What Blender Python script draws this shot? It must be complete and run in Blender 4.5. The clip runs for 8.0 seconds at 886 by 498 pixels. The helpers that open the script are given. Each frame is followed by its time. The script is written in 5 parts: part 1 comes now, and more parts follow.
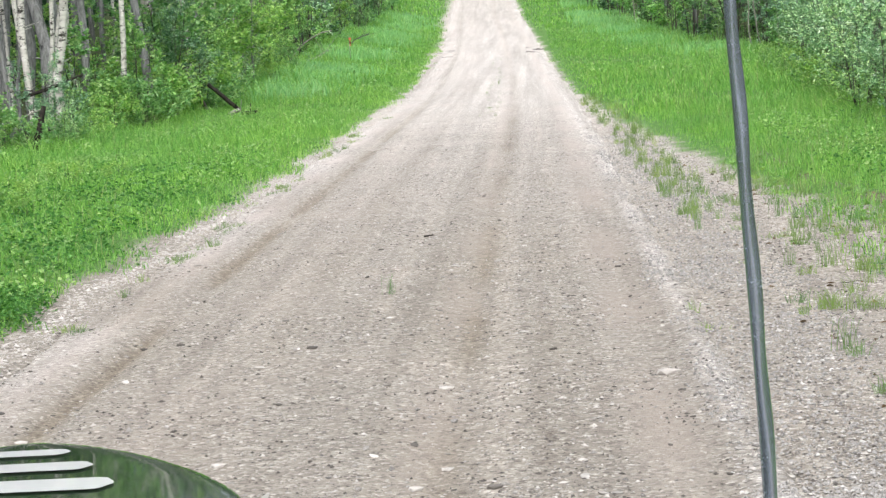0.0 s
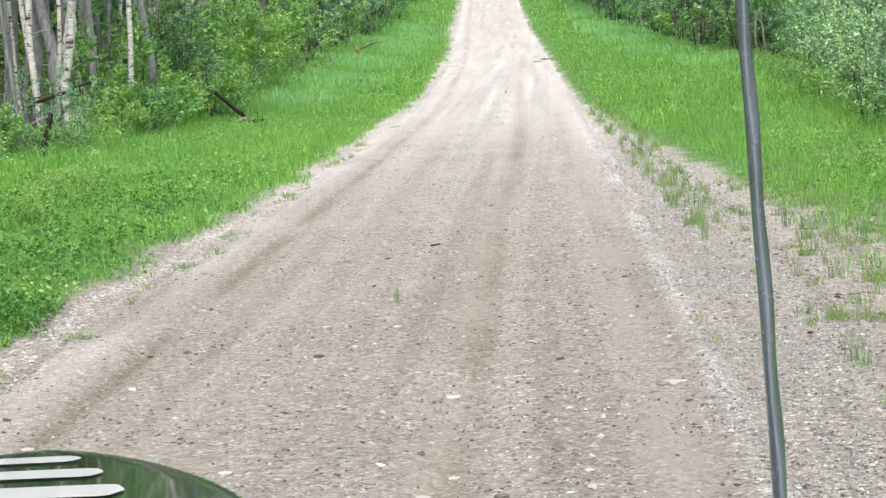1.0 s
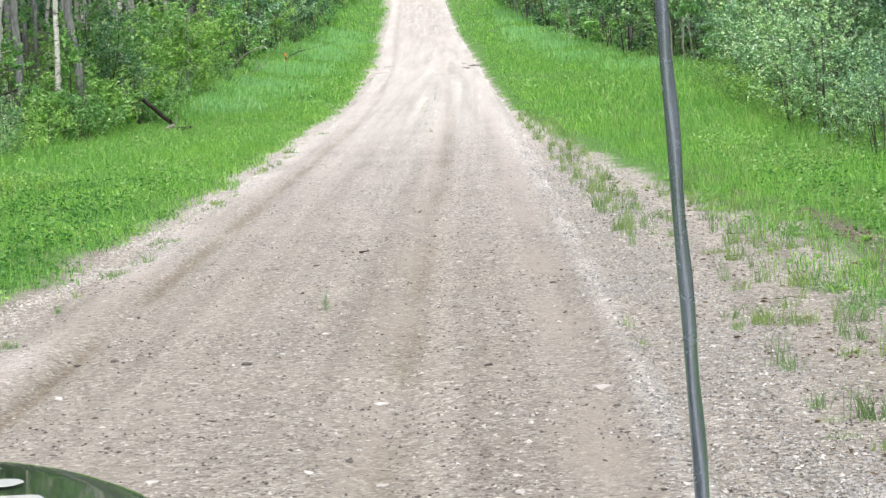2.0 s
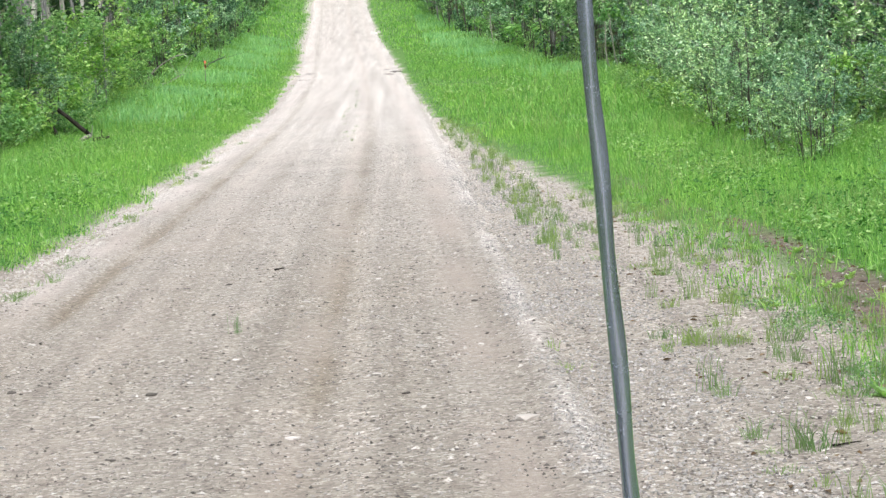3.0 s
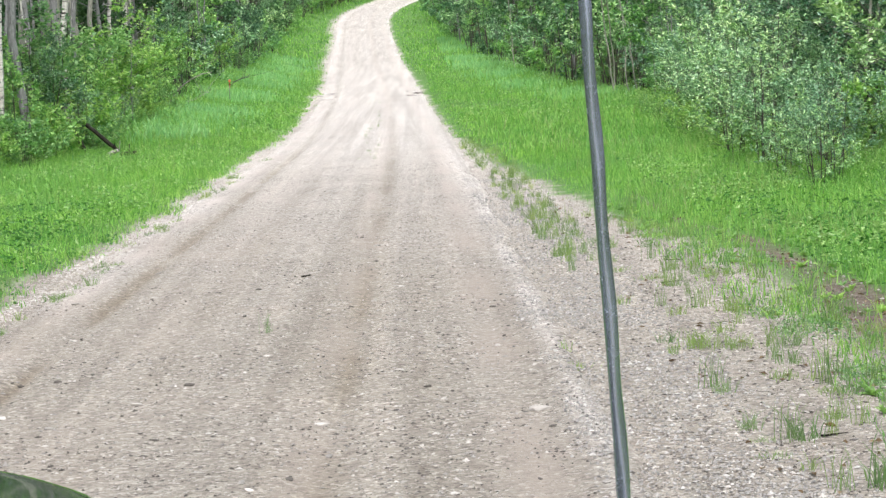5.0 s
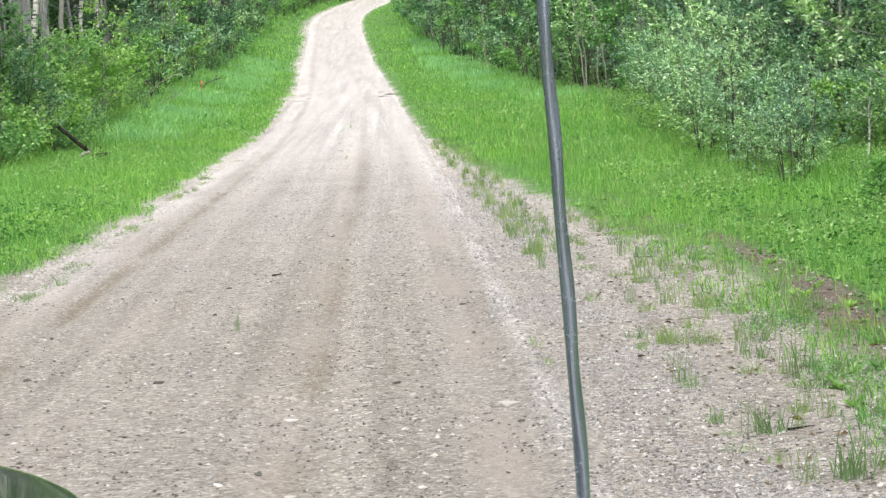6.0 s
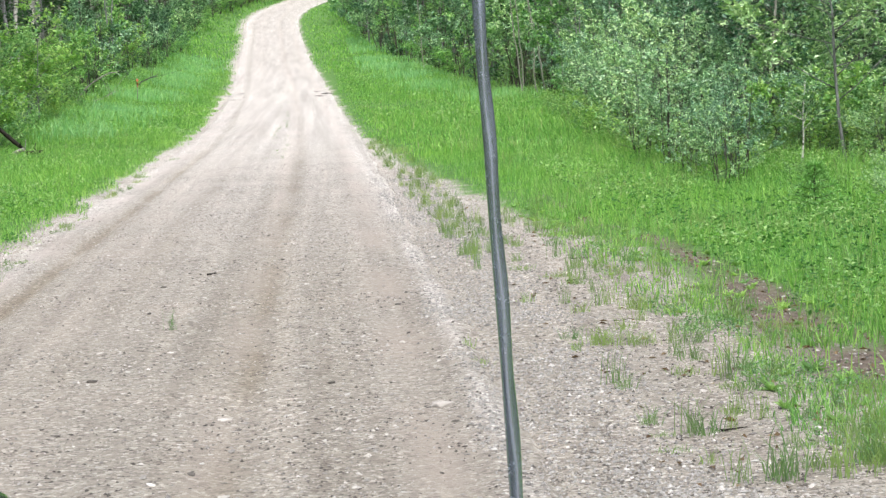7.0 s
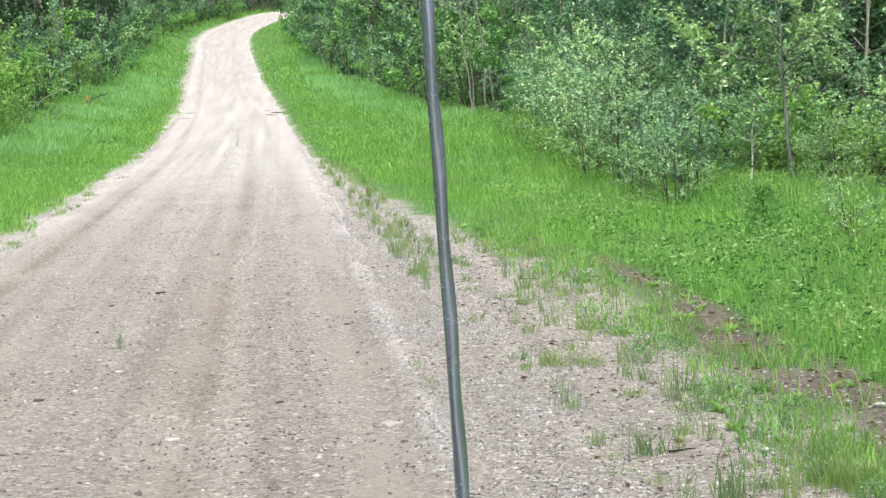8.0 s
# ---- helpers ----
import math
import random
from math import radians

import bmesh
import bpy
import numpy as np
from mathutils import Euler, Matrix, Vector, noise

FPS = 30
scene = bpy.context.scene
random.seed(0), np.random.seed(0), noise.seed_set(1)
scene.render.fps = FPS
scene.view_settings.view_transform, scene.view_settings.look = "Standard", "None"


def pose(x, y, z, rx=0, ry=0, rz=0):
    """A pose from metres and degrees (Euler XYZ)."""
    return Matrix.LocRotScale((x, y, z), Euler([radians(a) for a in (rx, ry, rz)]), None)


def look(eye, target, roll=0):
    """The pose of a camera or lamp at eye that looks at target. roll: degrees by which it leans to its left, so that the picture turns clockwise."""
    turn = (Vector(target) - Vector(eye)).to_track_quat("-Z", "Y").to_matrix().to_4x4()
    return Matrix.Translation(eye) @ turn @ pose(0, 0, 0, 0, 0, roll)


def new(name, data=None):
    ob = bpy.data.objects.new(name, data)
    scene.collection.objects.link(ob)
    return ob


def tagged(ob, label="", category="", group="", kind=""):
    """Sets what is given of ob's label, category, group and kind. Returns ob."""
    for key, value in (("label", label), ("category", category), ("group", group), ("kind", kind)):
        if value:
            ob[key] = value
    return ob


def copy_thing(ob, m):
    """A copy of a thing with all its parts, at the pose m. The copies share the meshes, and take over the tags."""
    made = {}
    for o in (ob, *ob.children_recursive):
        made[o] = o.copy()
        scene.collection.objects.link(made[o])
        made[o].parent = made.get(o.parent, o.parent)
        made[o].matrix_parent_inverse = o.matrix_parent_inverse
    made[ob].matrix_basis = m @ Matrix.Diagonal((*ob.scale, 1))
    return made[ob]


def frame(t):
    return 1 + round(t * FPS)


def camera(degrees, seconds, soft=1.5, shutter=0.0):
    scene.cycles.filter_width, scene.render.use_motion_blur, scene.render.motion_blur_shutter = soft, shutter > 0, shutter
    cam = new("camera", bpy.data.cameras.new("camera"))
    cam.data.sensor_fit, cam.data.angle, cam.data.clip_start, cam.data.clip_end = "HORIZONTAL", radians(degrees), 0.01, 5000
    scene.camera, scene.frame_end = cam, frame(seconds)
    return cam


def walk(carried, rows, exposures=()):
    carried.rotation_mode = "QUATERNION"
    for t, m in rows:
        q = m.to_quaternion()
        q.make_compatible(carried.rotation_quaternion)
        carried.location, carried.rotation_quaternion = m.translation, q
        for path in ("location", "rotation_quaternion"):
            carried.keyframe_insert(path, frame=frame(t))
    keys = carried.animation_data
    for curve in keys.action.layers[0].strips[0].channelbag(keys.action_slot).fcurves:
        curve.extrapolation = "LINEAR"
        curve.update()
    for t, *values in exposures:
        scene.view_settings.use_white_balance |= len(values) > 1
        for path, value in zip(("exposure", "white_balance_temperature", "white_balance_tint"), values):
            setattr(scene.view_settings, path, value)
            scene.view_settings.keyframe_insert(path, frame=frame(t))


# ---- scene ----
cam = camera(23.20, 8.0, soft=1.4)
# seconds, x, y, z, yaw, pitch, roll of the hand-held camera in the parked vehicle
PATH_ROWS = [
    (0.0, -0.005, 0.301, 1.932, 2.275, -6.017, 3.457),
    (0.5, -0.021, 0.301, 1.932, 3.025, -5.891, 3.216),
    (1.0, -0.016, 0.301, 1.932, 2.455, -5.761, 3.149),
    (1.5, -0.016, 0.302, 1.931, 1.076, -5.273, 2.978),
    (2.0, -0.001, 0.302, 1.932, 0.579, -5.694, 3.276),
    (2.2, -0.002, 0.301, 1.932, -0.715, -5.666, 2.848),
    (3.3, 0.075, 1.186, 1.961, -1.526, -5.670, 3.798),
    (3.5, 0.078, 1.246, 1.961, -1.614, -5.636, 3.884),
    (4.0, 0.067, 1.318, 2.030, -1.563, -5.850, 4.082),
    (4.5, 0.009, 0.121, 1.940, -0.853, -5.189, 2.990),
    (4.7, 0.011, 0.111, 1.934, -0.783, -5.042, 2.876),
    (5.8, 0.042, 0.068, 1.896, -1.488, -5.050, 2.919),
    (6.0, 0.045, 0.068, 1.897, -1.606, -5.033, 3.006),
    (6.5, 0.045, 0.069, 1.898, -2.146, -5.249, 2.771),
    (7.0, 0.048, 0.068, 1.898, -3.275, -5.111, 2.522),
    (7.5, 0.050, 0.069, 1.898, -4.313, -4.720, 2.201),
    (8.0, 0.051, 0.069, 1.898, -4.574, -4.631, 2.101),
]
walk(cam, [(t, pose(x, y, z, 90 + pitch, roll, yaw)) for t, x, y, z, yaw, pitch, roll in PATH_ROWS],
     exposures=[(0.0, 0.15), (2.2, 0.16), (3.3, 0.18), (8.0, 0.18)])

# ---- light: bright overcast sky with a wide, weak sun ----
SUN_HEIGHT, SUN_TURN = radians(60), radians(178)
world = bpy.data.worlds.new("sky")
scene.world = world
world.use_nodes = True
sky = world.node_tree.nodes.new("ShaderNodeTexSky")
sky.sky_type, sky.sun_disc = "NISHITA", False
sky.sun_elevation, sky.sun_rotation, sky.dust_density, sky.air_density = SUN_HEIGHT, SUN_TURN, 4.0, 1.0
backing = world.node_tree.nodes["Background"]
backing.inputs["Strength"].default_value = 0.20
veil = world.node_tree.nodes.new("ShaderNodeHueSaturation")
veil.inputs["Saturation"].default_value = 0.45
world.node_tree.links.new(sky.outputs["Color"], veil.inputs["Color"])
world.node_tree.links.new(veil.outputs["Color"], backing.inputs["Color"])
sun = new("sun", bpy.data.lights.new("sun", "SUN"))
sun.data.energy, sun.data.angle, sun.data.color = 2.6, radians(20), (1.0, 0.97, 0.93)
sun_way = Vector((math.sin(SUN_TURN) * math.cos(SUN_HEIGHT), math.cos(SUN_TURN) * math.cos(SUN_HEIGHT), math.sin(SUN_HEIGHT)))
sun.matrix_world = look(sun_way * 60, (0, 0, 0))


# ---- materials ----
class Nodes:
    """A small builder for one node material."""

    def __init__(self, name):
        self.mat = bpy.data.materials.new(name)
        self.mat.use_nodes = True
        self.tree = self.mat.node_tree
        self.bsdf = self.tree.nodes["Principled BSDF"]
        self.out = self.tree.nodes["Material Output"]

    def add(self, kind, **inputs):
        node = self.tree.nodes.new(kind)
        for key, value in inputs.items():
            key = key.replace("_", " ")
            if isinstance(value, bpy.types.NodeSocket):
                self.tree.links.new(value, node.inputs[key])
            else:
                node.inputs[key].default_value = value
        return node

    def link(self, a, b):
        self.tree.links.new(a, b)

    def place(self):
        return self.add("ShaderNodeTexCoord").outputs["Object"]

    def noise(self, scale, detail=4.0, rough=0.6, vector=None):
        n = self.add("ShaderNodeTexNoise", Scale=scale, Detail=detail, Roughness=rough)
        self.link(vector or self.place(), n.inputs["Vector"])
        return n.outputs["Fac"]

    def ramp(self, value, stops):
        r = self.add("ShaderNodeValToRGB", Fac=value)
        e = r.color_ramp.elements
        while len(e) < len(stops):
            e.new(0.5)
        for slot, (at, col) in zip(e, stops):
            slot.position, slot.color = at, (*col, 1.0)
        return r.outputs["Color"]

    def mix(self, fac, a, b, blend="MIX"):
        m = self.tree.nodes.new("ShaderNodeMix")
        m.data_type, m.blend_type = "RGBA", blend
        for value, slot in ((fac, 0), (a, 6), (b, 7)):
            if isinstance(value, bpy.types.NodeSocket):
                self.link(value, m.inputs[slot])
            elif slot:
                m.inputs[slot].default_value = (*value, 1.0)
            else:
                m.inputs[slot].default_value = value
        return m.outputs[2]

    def sum(self, a, b, op="ADD"):
        m = self.tree.nodes.new("ShaderNodeMath")
        m.operation = op
        for i, v in enumerate((a, b)):
            if isinstance(v, bpy.types.NodeSocket):
                self.link(v, m.inputs[i])
            else:
                m.inputs[i].default_value = v
        return m.outputs[0]

    def attribute(self, name):
        n = self.tree.nodes.new("ShaderNodeAttribute")
        n.attribute_name = name
        return n.outputs["Fac"]

    def finish(self, colour, rough=0.8, bump=None, height=0.01, strength=0.6, metal=0.0, spec=0.4):
        if isinstance(colour, bpy.types.NodeSocket):
            self.link(colour, self.bsdf.inputs["Base Color"])
        else:
            self.bsdf.inputs["Base Color"].default_value = (*colour, 1.0)
        if isinstance(rough, bpy.types.NodeSocket):
            self.link(rough, self.bsdf.inputs["Roughness"])
        else:
            self.bsdf.inputs["Roughness"].default_value = rough
        self.bsdf.inputs["Metallic"].default_value = metal
        self.bsdf.inputs["Specular IOR Level"].default_value = spec
        if bump is not None:
            b = self.add("ShaderNodeBump", Strength=strength, Distance=height, Height=bump)
            self.link(b.outputs["Normal"], self.bsdf.inputs["Normal"])
        return self.mat


def leafy(name, dark, mid, light, rough=0.5, through_light=0.35, spec=0.4, patch=0.8, vary=0.6):
    """Leaf or blade: each one has its own shade, whole plants drift in hue, and light shines through."""
    n = Nodes(name)
    each = n.add("ShaderNodeNewGeometry").outputs["Random Per Island"]
    col = n.ramp(each, [(0.0, dark), (0.5, mid), (1.0, light)])
    plant = n.add("ShaderNodeObjectInfo").outputs["Random"]
    drift = n.sum(n.noise(patch, 3.0), n.sum(n.sum(plant, vary, "MULTIPLY"), 0.3 - vary / 2))
    tint = n.ramp(drift, [(0.4, (0.58, 0.70, 0.80)), (0.75, (1.0, 1.0, 1.0)), (1.0, (1.22, 1.15, 0.95))])
    col = n.mix(1.0, col, tint, "MULTIPLY")
    n.finish(col, rough, spec=spec)
    glow = n.add("ShaderNodeBsdfTranslucent")
    n.link(n.mix(1.0, col, (1.15, 1.2, 0.65), "MULTIPLY"), glow.inputs["Color"])
    both = n.add("ShaderNodeMixShader", Fac=through_light)
    n.link(n.bsdf.outputs[0], both.inputs[1])
    n.link(glow.outputs[0], both.inputs[2])
    n.link(both.outputs[0], n.out.inputs["Surface"])
    return n.mat


def gravel_surface(n):
    """Colour and height of crushed stone in fines, at the size of real gravel."""
    v = n.place()
    warp = n.mix(0.06, v, n.add("ShaderNodeTexNoise", Vector=v, Scale=9.0).outputs["Color"])
    small = n.add("ShaderNodeTexVoronoi", Vector=warp, Scale=55.0)
    big = n.add("ShaderNodeTexVoronoi", Vector=warp, Scale=21.0)
    stone = n.ramp(n.add("ShaderNodeSeparateColor", Color=small.outputs["Color"]).outputs[0],
                   [(0.0, (0.07, 0.062, 0.055)), (0.2, (0.22, 0.193, 0.168)), (0.6, (0.355, 0.316, 0.277)), (0.85, (0.44, 0.40, 0.357)), (1.0, (0.76, 0.72, 0.68))])
    large = n.ramp(n.add("ShaderNodeSeparateColor", Color=big.outputs["Color"]).outputs[1],
                   [(0.0, (0.19, 0.165, 0.143)), (0.5, (0.325, 0.288, 0.253)), (1.0, (0.50, 0.46, 0.415))])
    fines = n.ramp(n.noise(90.0, 5.0, 0.7), [(0.3, (0.25, 0.22, 0.191)), (0.7, (0.40, 0.356, 0.313))])
    cover = n.ramp(n.noise(7.0, 4.0, 0.65), [(0.28, (0, 0, 0)), (0.5, (1, 1, 1))])
    col = n.mix(cover, fines, n.mix(0.35, stone, large))
    broad = n.ramp(n.noise(0.55, 5.0, 0.6), [(0.25, (0.90, 0.90, 0.88)), (0.5, (0.985, 1, 0.995)), (0.75, (1.04, 1.035, 1.02))])
    col = n.mix(1.0, col, broad, "MULTIPLY")
    rise = n.sum(n.sum(small.outputs["Distance"], -0.5, "MULTIPLY"), n.sum(big.outputs["Distance"], -0.8, "MULTIPLY"))
    long_way = n.add("ShaderNodeMapping", Vector=v, Scale=(1.0, 0.012, 1.0))
    streak = n.ramp(n.noise(3.2, 4.0, 0.6, long_way.outputs["Vector"]), [(0.3, (0.78, 0.765, 0.75)), (0.5, (0.98, 0.98, 0.98)), (0.72, (1.17, 1.16, 1.15))])
    col = n.mix(1.0, col, streak, "MULTIPLY")
    col = n.mix(1.0, col, (0.945, 0.946, 0.918), "MULTIPLY")
    return col, n.sum(rise, n.noise(140.0, 3.0))


def road_material():
    n = Nodes("gravel_road")
    col, rise = gravel_surface(n)
    tan = n.ramp(n.noise(130.0, 5.0, 0.75), [(0.3, (0.26, 0.222, 0.186)), (0.7, (0.42, 0.365, 0.312))])
    col = n.mix(n.sum(n.attribute("fine"), 0.7, "MULTIPLY"), col, tan)
    # damp fines, darkened further to paint the weak shading of the left groove
    damp_shade = n.mix(1.0, col, (0.70, 0.655, 0.58), "MULTIPLY")
    col = n.mix(n.attribute("packed"), col, damp_shade)
    # edge dust, and farther off the sky's grazing sheen put into the colour
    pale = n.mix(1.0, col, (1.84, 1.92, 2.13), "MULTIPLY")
    col = n.mix(n.attribute("dust_sheen"), col, pale)
    return n.finish(col, 0.75, rise, 0.012, 0.95, spec=0.4)


def ground_material():
    n = Nodes("verge_ground")
    gravel, rise = gravel_surface(n)
    soil = n.ramp(n.noise(14.0, 6.0, 0.7), [(0.3, (0.085, 0.068, 0.056)), (0.55, (0.19, 0.155, 0.128)), (0.75, (0.33, 0.285, 0.245))])
    turf = n.ramp(n.noise(9.0, 6.0, 0.75), [(0.3, (0.075, 0.13, 0.04)), (0.5, (0.11, 0.23, 0.06)), (0.75, (0.17, 0.37, 0.09))])
    gravel = n.mix(1.0, gravel, (1.12, 1.135, 1.17), "MULTIPLY")
    # distant shoulder gravel is coloured paler, in place of grazing sheen
    gravel = n.mix(n.attribute("dust_sheen"), gravel, n.mix(1.0, gravel, (1.46, 1.48, 1.55), "MULTIPLY"))
    col = n.mix(n.attribute("bare"), turf, gravel)
    col = n.mix(n.attribute("soil"), col, soil)
    litter = n.ramp(n.noise(5.0, 6.0, 0.7), [(0.3, (0.03, 0.04, 0.016)), (0.6, (0.06, 0.09, 0.03)), (0.8, (0.10, 0.13, 0.05))])
    col = n.mix(n.attribute("wood"), col, litter)
    return n.finish(col, 0.95, rise, 0.012, 0.95, spec=0.2)


def stone_material(name, dark, mid, light):
    n = Nodes(name)
    own = n.sum(n.add("ShaderNodeObjectInfo").outputs["Random"], n.add("ShaderNodeNewGeometry").outputs["Random Per Island"])
    each = n.sum(own, 1.0, "MODULO")
    col = n.ramp(each, [(0.0, dark), (0.35, mid), (0.8, mid), (1.0, light)])
    col = n.mix(0.35, col, n.ramp(n.noise(120.0, 4.0, 0.7), [(0.3, dark), (0.7, light)]))
    return n.finish(col, 0.88, n.noise(200.0, 4.0), 0.003, 0.5, spec=0.3)


def bark_material(name, dark, mid, light, marks=0.0, stretch=6.0):
    n = Nodes(name)
    v = n.add("ShaderNodeMapping", Vector=n.place(), Scale=(1.0, 1.0, 1.0 / stretch if not marks else stretch))
    grain = n.noise(22.0 if not marks else 3.0, 6.0, 0.7, v.outputs["Vector"])
    col = n.ramp(grain, [(0.3, dark), (0.5, mid), (0.75, light)])
    if marks:
        bands = n.ramp(n.noise(4.0, 4.0, 0.75, v.outputs["Vector"]), [(0.40, (0.05, 0.045, 0.04)), (0.47, (1, 1, 1))])
        col = n.mix(marks, col, n.mix(1.0, col, bands, "MULTIPLY"))
    return n.finish(col, 0.85, grain, 0.02, 0.7, spec=0.2)


ROAD = road_material()
GROUND = ground_material()
STONE = stone_material("crushed_stone", (0.075, 0.07, 0.066), (0.31, 0.292, 0.274), (0.70, 0.68, 0.655))
PALE_STONE = stone_material("pale_stone", (0.38, 0.355, 0.33), (0.54, 0.515, 0.49), (0.76, 0.74, 0.72))
GREY_STONE = stone_material("grey_stone", (0.075, 0.073, 0.071), (0.335, 0.325, 0.315), (0.70, 0.69, 0.675))
DARK_STONE = stone_material("dark_stone", (0.05, 0.046, 0.042), (0.11, 0.10, 0.092), (0.20, 0.185, 0.17))
GRASS = leafy("meadow_grass", (0.095, 0.265, 0.06), (0.19, 0.44, 0.108), (0.37, 0.61, 0.205), 0.55, 0.4, patch=0.35)
TUFT = leafy("shoulder_grass", (0.11, 0.21, 0.065), (0.185, 0.31, 0.11), (0.33, 0.43, 0.21), 0.55, 0.4, patch=2.0)
WEED = leafy("verge_weed", (0.13, 0.3, 0.08), (0.28, 0.49, 0.165), (0.50, 0.68, 0.32), 0.5, 0.4, patch=1.0)
BLUE_GRASS = leafy("blue_grass", (0.19, 0.45, 0.20), (0.27, 0.56, 0.27), (0.38, 0.64, 0.36), 0.6, 0.4, patch=0.5)
STRAW = leafy("pale_stalk", (0.22, 0.34, 0.09), (0.36, 0.46, 0.16), (0.55, 0.56, 0.28), 0.6, 0.3, patch=0.9)
CLOVER = leafy("clover_leaf", (0.05, 0.175, 0.03), (0.10, 0.29, 0.055), (0.19, 0.42, 0.09), 0.5, 0.3, patch=1.2)
CREEPER = leafy("creeper_leaf", (0.085, 0.20, 0.085), (0.15, 0.31, 0.15), (0.27, 0.44, 0.25), 0.5, 0.3, patch=2.0)
WILLOW = leafy("willow_leaf", (0.09, 0.215, 0.11), (0.25, 0.48, 0.25), (0.62, 0.82, 0.53), 0.36, 0.16, 0.8)
SALLOW = leafy("sallow_leaf", (0.13, 0.28, 0.10), (0.33, 0.55, 0.26), (0.66, 0.82, 0.50), 0.36, 0.2, 0.8, vary=0.0)
ASPEN = leafy("aspen_leaf", (0.035, 0.12, 0.055), (0.12, 0.30, 0.145), (0.44, 0.66, 0.46), 0.36, 0.16, 0.8)
MAPLE = leafy("maple_leaf", (0.13, 0.31, 0.105), (0.28, 0.52, 0.195), (0.54, 0.73, 0.36), 0.5, 0.4)
BANK = leafy("bank_leaf", (0.085, 0.24, 0.08), (0.20, 0.44, 0.16), (0.44, 0.68, 0.33), 0.45, 0.3, 0.5)
EDGE = leafy("edge_tree_leaf", (0.022, 0.08, 0.035), (0.07, 0.195, 0.088), (0.25, 0.45, 0.25), 0.42, 0.2, 0.6)
# darkened leaf colour stands in for the shade deep in the forest
WOODS = leafy("shaded_forest_leaf", (0.022, 0.062, 0.028), (0.048, 0.125, 0.052), (0.11, 0.225, 0.1), 0.5, 0.3)
NEEDLE = leafy("spruce_needle", (0.12, 0.31, 0.08), (0.21, 0.46, 0.13), (0.36, 0.60, 0.22), 0.5, 0.15, vary=0.0)
DRY = leafy("dry_leaf", (0.09, 0.055, 0.03), (0.19, 0.13, 0.075), (0.36, 0.27, 0.17), 0.7, 0.15, 0.2)
BIRCH = bark_material("birch_bark", (0.42, 0.40, 0.37), (0.66, 0.64, 0.60), (0.80, 0.78, 0.75), marks=0.95, stretch=3.0)
GREY_BARK = bark_material("grey_bark", (0.10, 0.10, 0.102), (0.28, 0.28, 0.282), (0.50, 0.50, 0.505))
BROWN_BARK = bark_material("brown_bark", (0.03, 0.028, 0.025), (0.085, 0.078, 0.07), (0.17, 0.16, 0.145))
PALE_BARK = bark_material("aspen_bark", (0.18, 0.18, 0.15), (0.34, 0.34, 0.29), (0.52, 0.52, 0.46))
DEAD_WOOD = bark_material("dead_wood", (0.010, 0.009, 0.008), (0.03, 0.026, 0.022), (0.085, 0.075, 0.065))
GREY_WOOD = bark_material("weathered_wood", (0.16, 0.15, 0.13), (0.34, 0.32, 0.29), (0.55, 0.53, 0.49))


def paint_material(name, colour, rough=0.12, coat=1.0, metal=0.0):
    n = Nodes(name)
    dust_sheen = n.ramp(n.noise(30.0, 5.0, 0.7), [(0.4, (rough, rough, rough)), (0.8, (rough + 0.08,) * 3)])
    col = n.mix(n.ramp(n.noise(8.0, 5.0), [(0.5, (0, 0, 0)), (0.9, (0.05, 0.05, 0.05))]), colour, (0.4, 0.38, 0.34))
    n.bsdf.inputs["Coat Weight"].default_value = coat
    n.bsdf.inputs["Coat Roughness"].default_value = 0.03
    return n.finish(col, dust_sheen, metal=metal, spec=0.5)


CAR_PAINT = paint_material("dark_green_paint", (0.012, 0.03, 0.012))
WHITE_PAINT = paint_material("white_stripe_paint", (0.78, 0.80, 0.82), 0.2)
MAST_METAL = paint_material("grey_mast_metal", (0.42, 0.47, 0.58), 0.23, 0.0, 0.85)
BLACK_RUBBER = paint_material("black_rubber", (0.02, 0.02, 0.02), 0.6, 0.0)
ORANGE = paint_material("orange_ribbon", (0.80, 0.24, 0.10), 0.6, 0.0)
WHITE_POST = paint_material("white_post_paint", (0.75, 0.75, 0.72), 0.6, 0.0)


# ---- mesh helpers ----
def mesh_of(name, verts, corners, sizes, material, smooth=False):
    """A mesh from arrays: vertices (n, 3), the faces' corners in a row, and how many corners each face has."""
    verts, corners, sizes = np.asarray(verts, np.float32), np.asarray(corners, np.int32).ravel(), np.asarray(sizes, np.int32)
    me = bpy.data.meshes.new(name)
    me.vertices.add(len(verts))
    me.vertices.foreach_set("co", verts.ravel())
    me.loops.add(len(corners))
    me.loops.foreach_set("vertex_index", corners)
    me.polygons.add(len(sizes))
    me.polygons.foreach_set("loop_start", np.concatenate([[0], np.cumsum(sizes)[:-1]]).astype(np.int32))
    me.polygons.foreach_set("use_smooth", np.full(len(sizes), smooth))
    me.update(calc_edges=True)
    me.materials.append(material)
    return me


def part(name, data, parent, label=""):
    ob = new(name, data)
    ob.parent = parent
    return tagged(ob, label)


def bm_mesh(name, bm, material, smooth=True):
    me = bpy.data.meshes.new(name)
    bm.to_mesh(me)
    bm.free()
    me.materials.append(material)
    me.polygons.foreach_set("use_smooth", np.full(len(me.polygons), smooth))
    return me


